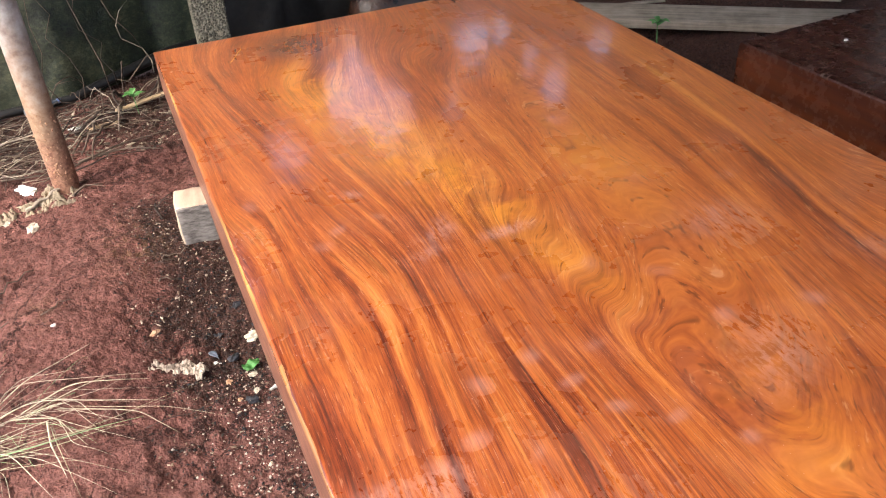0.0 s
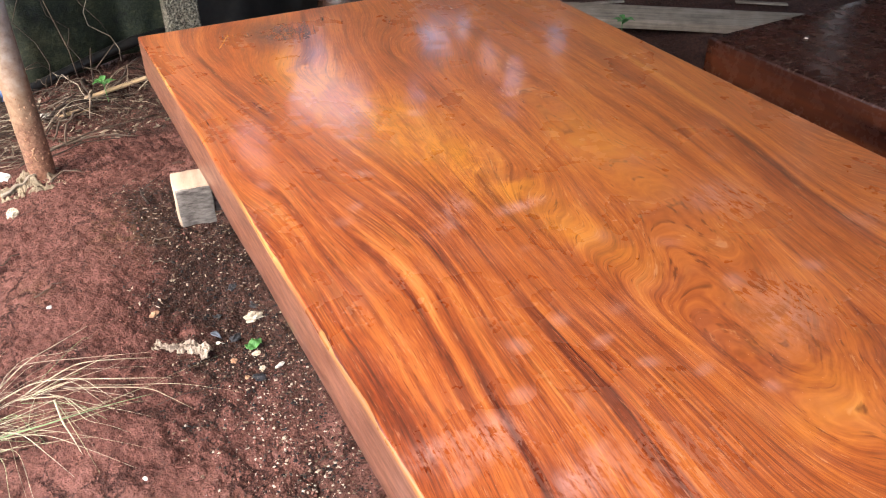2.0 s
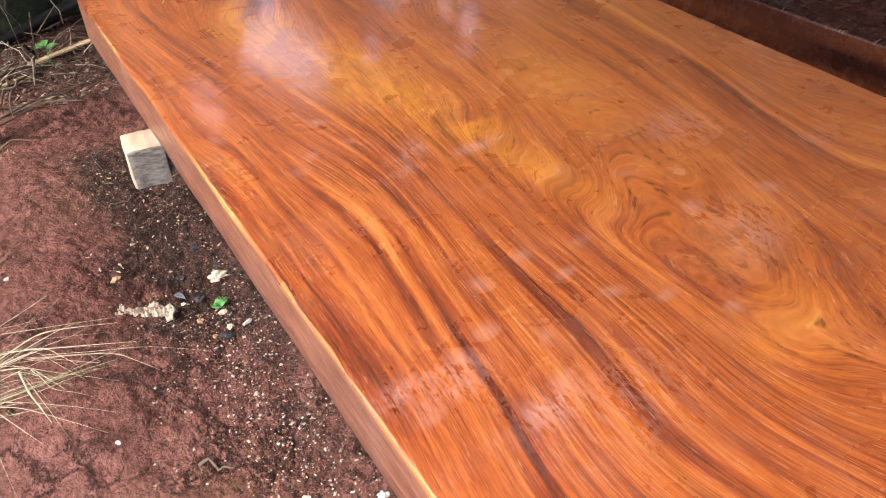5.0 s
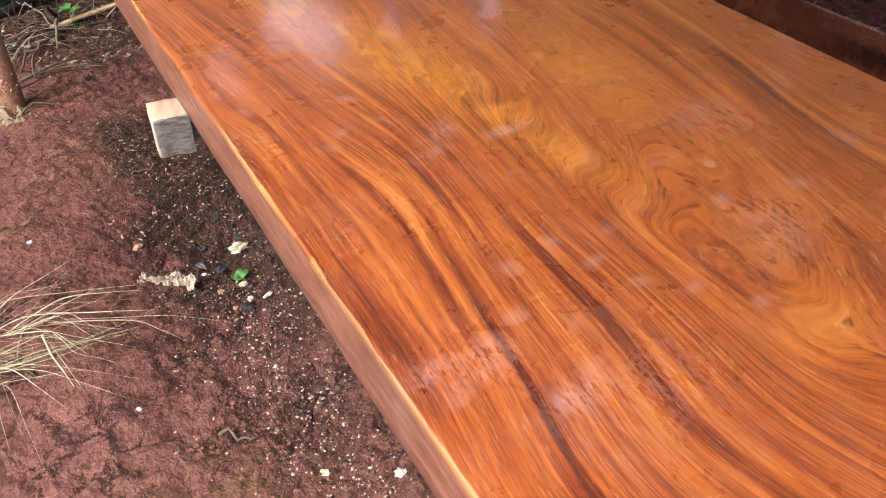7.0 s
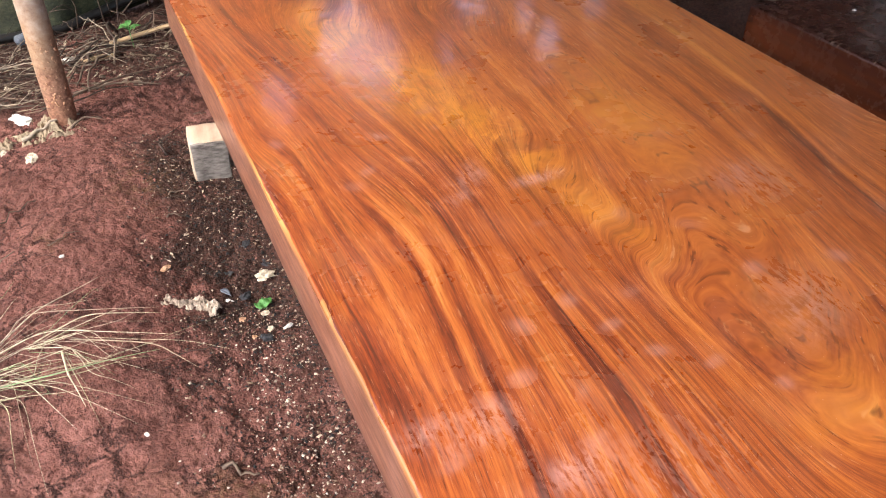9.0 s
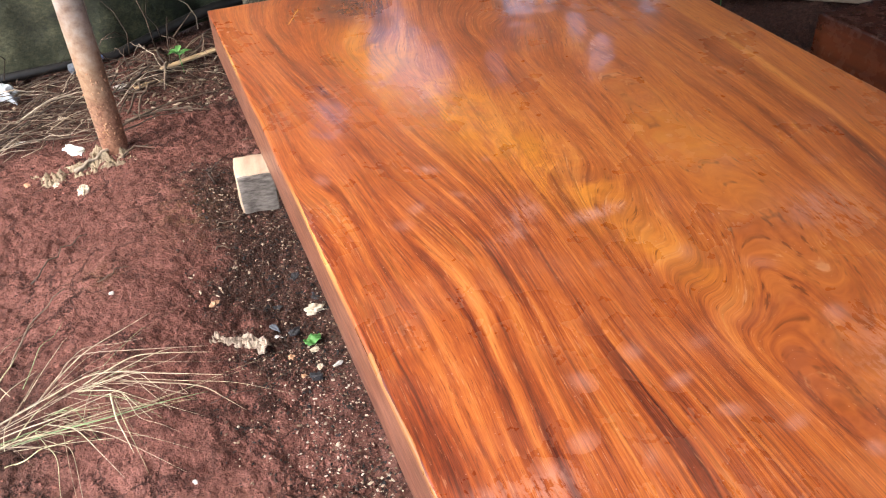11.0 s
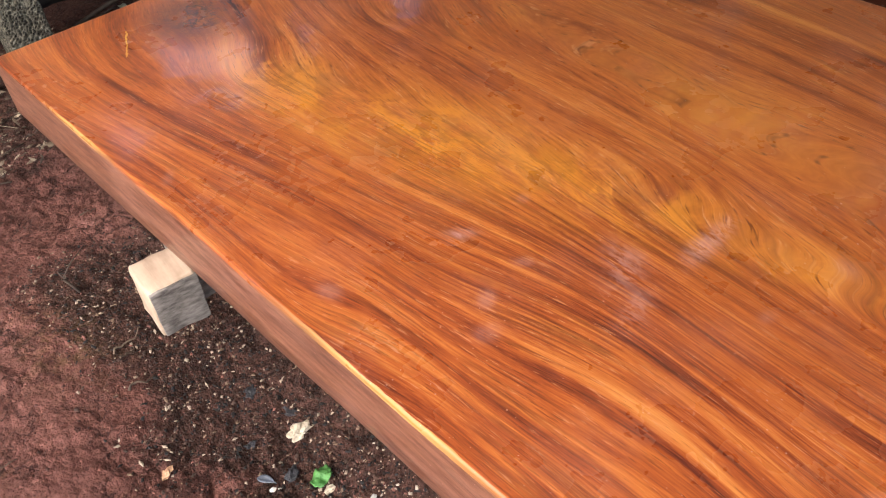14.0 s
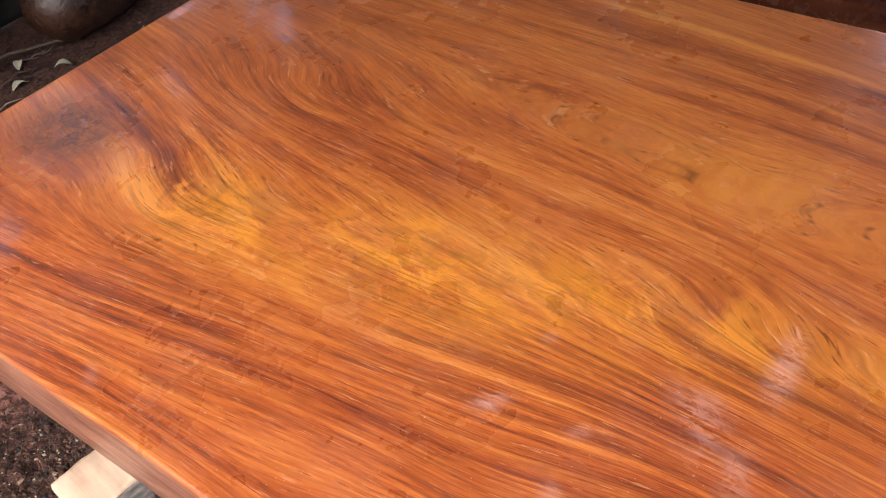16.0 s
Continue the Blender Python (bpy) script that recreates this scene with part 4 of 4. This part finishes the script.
crumpled(-0.72, 0.66, 0.17, 0.13, 0.05, PLASTIC, "crumpled pale blue plastic bag lying among twigs")


# ---- dry grass ----
def blade(points, width, mat, parent, name="blade"):
    """A narrow folded ribbon that tapers to its tip."""
    pts = [Vector(p) for p in points]
    dense = []
    for i in range(len(pts) - 1):
        p0, p1, p2, p3 = pts[max(i - 1, 0)], pts[i], pts[i + 1], pts[min(i + 2, len(pts) - 1)]
        for k in range(5):
            t = k / 5
            dense.append(0.5 * (2 * p1 + (p2 - p0) * t + (2 * p0 - 5 * p1 + 4 * p2 - p3) * t * t + (3 * p1 - p0 - 3 * p2 + p3) * t ** 3))
    dense.append(pts[-1])
    bm = bmesh.new()
    rows = []
    for i, p in enumerate(dense):
        d = (dense[min(i + 1, len(dense) - 1)] - dense[max(i - 1, 0)]).normalized()
        a = d.cross(Vector((0, 0, 1))).normalized()
        w = width * (1 - 0.85 * (i / (len(dense) - 1)) ** 2)
        rows.append([bm.verts.new(p + a * w), bm.verts.new(p + Vector((0, 0, 0.6 * w))), bm.verts.new(p - a * w), bm.verts.new(p - Vector((0, 0, 0.5 * w)))])
    for q, r in zip(rows, rows[1:]):
        for k in range(4):
            bm.faces.new((q[k], q[(k + 1) % 4], r[(k + 1) % 4], r[k]))
    return part(name, bm, mat, parent)


def grass_tuft(x, y, count, heading, fan, reach, seed, label):
    thing = empty("grass_tuft", pose(x, y, ground_height(x, y)))
    r = random.Random(seed)
    for k in range(count):
        a = radians(heading + r.gauss(0, fan))
        length = reach * r.uniform(0.35, 1.0)
        sx, sy = r.gauss(0, 0.05), r.gauss(0, 0.05)
        high = r.uniform(0.008, 0.05) * min(1, length / 0.3)
        bend = r.gauss(0, 0.09) if r.random() < 0.8 else r.gauss(0, 0.6)
        pts = []
        for t in (0, 0.25, 0.5, 0.75, 1.0):
            b = a + bend * t
            px, py = sx + length * t * math.cos(b), sy + length * t * math.sin(b)
            z = ground_height(x + px, y + py) - ground_height(x, y) + high * math.sin(math.pi * min(1, t * 0.95 + 0.03)) * (1.2 - 0.5 * t) + 0.003
            pts.append((px, py, z))
        blade(pts, 0.0008 + 0.0016 * r.random() ** 2, STRAW, thing)
    return tagged(thing, label, "grass tuft", group="dry grass tufts")


STALKS = [((-0.64, -0.99), (-0.44, -0.94), (-0.20, -1.03)), ((-0.56, -0.96), (-0.47, -0.87), (-0.22, -0.93)), ((-0.54, -0.93), (-0.45, -0.86), (-0.32, -0.78)),
          ((-0.47, -0.94), (-0.36, -0.92), (-0.22, -0.95)), ((-0.40, -0.96), (-0.25, -1.06), (-0.18, -1.14)), ((-0.60, -1.05), (-0.43, -1.07), (-0.24, -1.06)),
          ((-0.54, -1.02), (-0.48, -1.08), (-0.41, -1.21)), ((-0.49, -0.95), (-0.40, -1.01), (-0.35, -1.09)), ((-0.42, -0.99), (-0.41, -1.08), (-0.39, -1.16)),
          ((-0.66, -1.03), (-0.52, -1.03), (-0.36, -0.98)), ((-0.66, -1.06), (-0.57, -1.06), (-0.42, -1.08)), ((-0.45, -0.95), (-0.33, -0.93), (-0.27, -0.91))]


def laid_tuft(x, y, stalks, loose, seed, label):
    """A broken tuft: long stalks fallen one way with thin straws across them."""
    base = ground_height(x, y)
    thing = empty("grass_tuft", pose(x, y, base))
    r = random.Random(seed)

    def lay(a, b, c, w, rise):
        pts = []
        for (px, py), up in ((a, 0.35), ((0.5 * (a[0] + b[0]), 0.5 * (a[1] + b[1])), 0.8), (b, 1.0), ((0.5 * (b[0] + c[0]), 0.5 * (b[1] + c[1])), 0.8), (c, 0.35)):
            pts.append((px - x, py - y, max(ground_height(px, py) + 0.004, 0.07 - 0.02 * (1 - up) + rise * up * 0.3) - base))
        blade(pts, w, STRAW, thing, "stalk")

    for a, b, c in stalks:
        lay(a, b, c, r.uniform(0.0012, 0.0023), 0.03)
    for _ in range(loose):
        a, b, c = r.choice(stalks)
        t, u = r.gauss(0, 0.03), r.gauss(0, 0.03)
        k = r.uniform(0.3, 0.9)
        bend = r.gauss(0, 0.022)
        e = (b[0] + (c[0] - b[0]) * k + t * 2.5, b[1] + (c[1] - b[1]) * k + u * 2.5)
        lay((a[0] + t * 0.5, a[1] + u * 0.5), (b[0] + t, b[1] + u + bend), e, r.uniform(0.0005, 0.0010), r.uniform(-0.01, 0.05))
    return tagged(thing, label, "grass tuft", group="dry grass tufts")


laid_tuft(-0.62, -1.0, STALKS, 52, 5, "broken tuft of dry straw-coloured grass with few green blades")
grass_tuft(-0.66, -1.00, 9, 30, 45, 0.20, 12, "small tuft of dry grass at a clump's root")
grass_tuft(-0.68, -1.30, 6, 20, 35, 0.14, 15, "short sparse dry grass at the mound's foot")
grass_tuft(-0.70, -0.86, 5, 60, 25, 0.20, 16, "few dry stalks standing on red soil")


# ---- twigs ----
def twig(x0, y0, x1, y1, r, bow, lift, seed, mat=TWIG, label="dry grey-brown twig lying on the ground", fork=True):
    q = random.Random(seed)
    n = 9
    d = Vector((x1 - x0, y1 - y0, 0))
    side = Vector((-d.y, d.x, 0)).normalized() if d.length else Vector((1, 0, 0))
    pts = []
    for k in range(n):
        t = k / (n - 1)
        p = Vector((x0, y0, 0)) + d * t + side * (bow * math.sin(math.pi * t) + q.gauss(0, 0.004))
        p.z = ground_height(p.x, p.y) + r + lift * math.sin(math.pi * t) + q.uniform(0, 0.004)
        pts.append(p)
    bm = tube([p - pts[0] for p in pts], [r * (1 - 0.55 * k / (n - 1)) for k in range(n)], 6)
    if fork and q.random() < 0.6:
        k = q.randrange(2, 6)
        e = pts[k] - pts[0] + d * q.uniform(0.15, 0.35) + side * q.uniform(-0.09, 0.09) + Vector((0, 0, q.uniform(0, 0.04)))
        tube([pts[k] - pts[0], (pts[k] - pts[0] + e) / 2 + side * 0.008, e], [r * 0.55, r * 0.45, r * 0.25], 5, bm)
    ob = link("twig", bm, mat)
    ob.location = pts[0]
    return tagged(ob, label, "twig", group="dry twigs")


twig(-0.40, 0.20, 0.05, 0.385, 0.004, 0.035, 0.01, 1, label="long thin curved twig on red soil", fork=False)
twig(-0.31, 0.30, -0.04, 0.24, 0.0045, 0.03, 0.008, 2, label="pale bent twig on red soil")
twig(-0.36, 0.20, -0.10, 0.27, 0.003, 0.01, 0.01, 3, fork=False)
twig(-0.78, 0.33, -0.36, 0.24, 0.005, -0.03, 0.012, 5, label="pale straight stick beside the pole")
twig(-0.58, -0.50, -0.44, -0.38, 0.0025, 0.012, 0.008, 6, fork=False)
twig(-0.62, -0.78, -0.50, -0.60, 0.0025, 0.02, 0.008, 7, fork=False)
twig(-0.185, -1.36, -0.13, -1.40, 0.004, 0.0, 0.002, 9, fork=False, label="short broken pale twig on red soil")
twig(-0.105, -0.29, -0.10, -0.20, 0.003, 0.01, 0.02, 10, label="small dry sprig on red soil")
twig(-0.13, -0.52, -0.09, -0.50, 0.0022, 0.0, 0.002, 11, fork=False)
twig(-0.15, -0.58, -0.10, -0.585, 0.0026, 0.0, 0.002, 12, fork=False, label="pale straw bit beside the timber block")
twig(-0.13, -0.49, -0.055, -0.46, 0.002, 0.0, 0.003, 13, fork=False)
twig(-0.42, -0.63, -0.35, -0.60, 0.0016, 0.004, 0.003, 14, fork=False)
twig(-0.24, -1.08, -0.03, -1.00, 0.0009, -0.02, 0.006, 410, fork=False, label="thin straw lying on red soil")
twig(0.18, 0.62, 0.62, 0.78, 0.006, 0.05, 0.05, 15, label="grey branched twig behind the slab")
twig(0.14, 0.50, 0.34, 0.86, 0.010, 0.02, 0.03, 16, label="thick grey-brown stick behind the slab")
twig(0.42, 0.90, 0.95, 0.86, 0.007, 0.02, 0.04, 17, label="grey branched twig behind the slab")
twig(0.2, 0.40, 0.7, 0.52, 0.004, 0.02, 0.01, 18)
rng = random.Random(12)
for k in range(84):
    x, y = rng.uniform(-0.95, -0.15), rng.uniform(0.22, 0.74)
    if x > -0.32 and y < 0.48:
        y += 0.22
    a, length = rng.gauss(0.25, 0.55), rng.uniform(0.12, 0.42)
    twig(x - length / 2 * math.cos(a), y - length / 2 * math.sin(a), min(x + length / 2 * math.cos(a), 0.1), y + length / 2 * math.sin(a), 0.0010 + 0.0024 * rng.random() ** 2.5, rng.gauss(0, 0.04), rng.uniform(0.003, 0.05), 100 + k)
for k in range(10):
    x = rng.uniform(-0.5, 0.05)
    twig(x, rng.uniform(0.55, 0.72), x + rng.uniform(-0.12, 0.22), 0.80, 0.0022, rng.gauss(0, 0.04), rng.uniform(0.05, 0.16), 300 + k)
twig(-0.14, 0.62, -0.16, 0.47, 0.006, 0.02, 0.07, 401, label="dark bent stick standing among twigs", fork=False)
twig(-0.30, 0.50, -0.10, 0.62, 0.007, 0.03, 0.02, 402, label="thick grey twig beside the lath")
twig(-0.24, 0.58, -0.30, 0.36, 0.006, 0.03, 0.03, 403, label="dark curved twig near the pole")
twig(-0.02, 0.72, 0.10, 0.80, 0.005, 0.02, 0.03, 404, label="grey twig behind the slab's corner")
twig(-0.46, 0.00, -0.30, 0.10, 0.006, 0.01, 0.01, 405, label="thick crusted twig by the pole's foot", fork=False)
twig(-0.33, 0.015, -0.24, 0.055, 0.004, 0.01, 0.006, 406, label="short muddy twig by the pole's foot")
lath = empty("lath", pose(-0.02, 0.665, ground_height(-0.02, 0.665) + 0.012, 0, -2, 17))
part("strip", box(-0.14, 0.14, -0.011, 0.011, -0.004, 0.004, 0.0015, 2, 0.001, 3), LATH, lath)
tagged(lath, "thin tan wooden lath lying behind the slab", "lath")

lath_end = empty("lath", pose(-0.204, 0.527, ground_height(-0.204, 0.527) + 0.012, 0, 2, 19))
part("strip", box(-0.056, 0.056, -0.010, 0.010, -0.004, 0.004, 0.0015, 2, 0.001, 8), LATH, lath_end)
tagged(lath_end, "broken tan lath end half buried in twigs", "lath")
twig(-0.056, 0.681, 0.104, 0.71, 0.0028, 0.02, 0.03, 420, label="pale curved stem arching over the twigs", fork=False)
twig(-0.118, 0.782, -0.133, 0.566, 0.0065, -0.02, 0.05, 421, label="dark bent stick among the twigs", fork=False)
twig(-0.133, 0.566, -0.259, 0.268, 0.0055, -0.03, 0.03, 422, label="dark bent stick among the twigs", fork=False)
twig(-0.159, 0.995, -0.062, 0.656, 0.0026, 0.02, 0.04, 423, label="thin grey stem among the twigs", fork=False)
twig(0.02, -0.001, 0.056, -0.012, 0.0016, 0, 0.002, 424, label="short pale straw beside the slab", fork=False)
twig(-0.069, 0.266, -0.056, 0.274, 0.003, 0, 0.004, 425, label="small dry scrap of stalk on soil", fork=False)


def vine(points, r, seed):
    ob = link("vine", tube(points, [r, r * 0.8, r * 0.6], 5), TWIG)
    return tagged(ob, "thin dry vine hanging down the screen", "vine", group="dry vines")


rng = random.Random(31)
for x, top in ((-0.38, 0.75), (-0.30, 0.6), (-0.24, 0.8), (-0.10, 0.62), (-0.05, 0.4), (-0.7, 0.6), (-0.85, 0.5), (-0.18, 0.45)):
    y = 0.72 if x < -0.3 else 0.76 + (x + 0.3) * 0.5
    vine([(x + rng.gauss(0, 0.025) + 0.05 * (1 - k / 7), y + rng.gauss(0, 0.006), 0.04 + (top - 0.04) * k / 7) for k in range(8)], 0.0024, 0)


def sprig(points, name, label):
    """A small green seedling with broad leaves."""
    x, y, z = points
    thing = empty("seedling", pose(x, y, z))
    part("stem", tube([(0, 0, -0.16), (0.004, 0, -0.05), (0, 0.004, 0.03)], [0.002, 0.0018, 0.0014], 5), LEAF, thing)
    for k, (a, l) in enumerate(((10, 0.050), (130, 0.046), (200, 0.042), (290, 0.054), (75, 0.038))):
        part("leaf", flat_leaf(l, l * 0.32, 0.006, None, pose(0, 0, 0.02 + 0.004 * k, 0, -12, a)), LEAF, thing)
    return tagged(thing, label, "seedling")


sprig((1.754, 0.005, 0.15), "seedling", "small green seedling growing beside the grey board")
sprig((-0.082, 0.601, 0.045), "seedling", "small green leaves among dry twigs")

# ---- scraps behind the board ----
for k, (x, y, a, l) in enumerate(((1.95, 0.50, -14, 0.36), (2.20, 0.62, -6, 0.5), (2.62, 0.12, -38, 0.22), (2.45, 0.42, 20, 0.3), (2.75, 0.30, -20, 0.25))):
    s = empty("strip", pose(x, y, ground_height(x, y) + 0.012, 0, 0, a))
    part("slat", box(-l / 2, l / 2, -0.014, 0.014, -0.003, 0.003, 0.001, 1, 0.001, 60 + k), BOARD, s)
    tagged(s, "grey offcut strip lying on the soil", "offcut", group="offcuts behind the slabs")


for k, (x, y) in enumerate(((0.68, 0.80), (0.75, 0.87), (0.60, 0.88), (0.84, 0.74), (0.5, 0.7), (0.92, 0.62))):
    dead = tagged(on_ground(link("fallen_leaf", flat_leaf(0.05, 0.014, 0.012), SCRAP), x, y, 47 * k, 0.006), "pale dry leaf lying on dark soil", "leaf", group="dry leaves")
    dead.modifiers.new("thickness", "SOLIDIFY").thickness = 0.0008
for k in range(16):
    x, y = rng.uniform(0.15, 1.0), rng.uniform(0.3, 0.95)
    a, l = rng.gauss(0.4, 0.6), rng.uniform(0.12, 0.3)
    twig(x, y, x + l * math.cos(a), min(y + l * math.sin(a), 1.02), 0.0012 + 0.002 * rng.random(), rng.gauss(0, 0.03), rng.uniform(0.003, 0.04), 500 + k)


# ---- litter, crumbs and small twigs, past counting ----
def scatter(name, count, place, size, mat, seed, label, flat=0.5, long=1.0):
    """Many little angular chips joined in one mesh."""
    r = random.Random(seed)
    verts, faces = [], []
    for _ in range(count):
        x, y = place(r)
        s = size(r)
        z = ground_height(x, y) + s * flat * 0.25
        m = pose(x, y, z, r.uniform(-30, 30), r.uniform(-30, 30), r.uniform(0, 360))
        k = len(verts)
        a, b, c = s * long * r.uniform(0.6, 1.2), s * r.uniform(0.5, 1.0), s * flat * r.uniform(0.5, 1.0)
        for px, py, pz in ((a, 0.2 * b, 0), (0.1 * a, b, 0.1 * c), (-a, -0.1 * b, 0), (-0.2 * a, -b, 0), (0.1 * a, 0.1 * b, c), (0, 0, -c)):
            verts.append(m @ Vector((px, py, pz)))
        faces += [(k + i, k + (i + 1) % 4, k + 4) for i in range(4)] + [(k + (i + 1) % 4, k + i, k + 5) for i in range(4)]
    me = bpy.data.meshes.new(name)
    me.from_pydata(verts, [], faces)
    me.materials.append(mat)
    return tagged(new(name, me), label, name.replace("_", " "), kind="stuff")


def litter_spot(r):
    while True:
        x, y = r.uniform(-0.24, 0.16), r.uniform(-1.65, -0.10)
        if r.random() < damp_shade_at(x, y) + 0.06:
            return x, y


scatter("wood_litter", 18000, litter_spot, lambda r: 0.0008 + 0.0046 * r.random() ** 4, LITTER, 1, "dark char, sawdust and pale wood chips on soil", 0.6, 1.25)
scatter("gravel", 6000, lambda r: (r.gauss(-0.03, 0.07), r.uniform(-1.75, -0.95)), lambda r: 0.0009 + 0.0042 * r.random() ** 4, GRAVEL, 14, "fine reddish gravel with pale grains beside the slab", 0.7)
scatter("soil_crumbs", 9000, lambda r: (r.uniform(-0.8, 0.05), r.uniform(-1.7, 0.5)), lambda r: 0.001 + 0.0045 * r.random() ** 4, CRUMB, 2, "loose crumbs of reddish-brown soil", 0.75)
scatter("leaf_litter", 3600, lambda r: (r.uniform(-1.0, 0.12), 0.28 + 0.5 * r.random()) if r.random() < 0.75 else (r.uniform(0.1, 1.2), r.uniform(0.1, 1.0)), lambda r: 0.002 + 0.009 * r.random() ** 3, TWIG_MIX, 3, "dry brown leaf and stalk litter on dark soil", 0.3, 1.8)
scatter("soil_crumbs", 1500, lambda r: (r.uniform(1.2, 3.2), r.uniform(-0.6, 1.0)), lambda r: 0.002 + 0.007 * r.random() ** 3, CRUMB, 6, "loose clods of brown soil behind the board", 0.7)


def fine_twigs(count, seed):
    r = random.Random(seed)
    bm = bmesh.new()
    for _ in range(count):
        x, y = r.uniform(-1.0, 0.05), r.uniform(0.2, 0.78)
        if x > -0.34 and y < 0.46:
            continue
        a, l, z = r.gauss(0.3, 0.8), r.uniform(0.03, 0.16), r.uniform(0, 0.03)
        c = Vector((x, y, ground_height(x, y) + 0.003 + z))
        d = Vector((math.cos(a), math.sin(a), r.gauss(0, 0.12))) * l / 2
        b = Vector((-d.y, d.x, 0)) * r.gauss(0, 0.25)
        tube([c - d, c + b, c + d], [0.0014, 0.0012, 0.0008], 4, bm)
    ob = link("twig_litter", bm, TWIG_MIX)
    return tagged(ob, "tangle of fine dry twigs on dark soil", "twig litter", kind="stuff")


fine_twigs(420, 9)
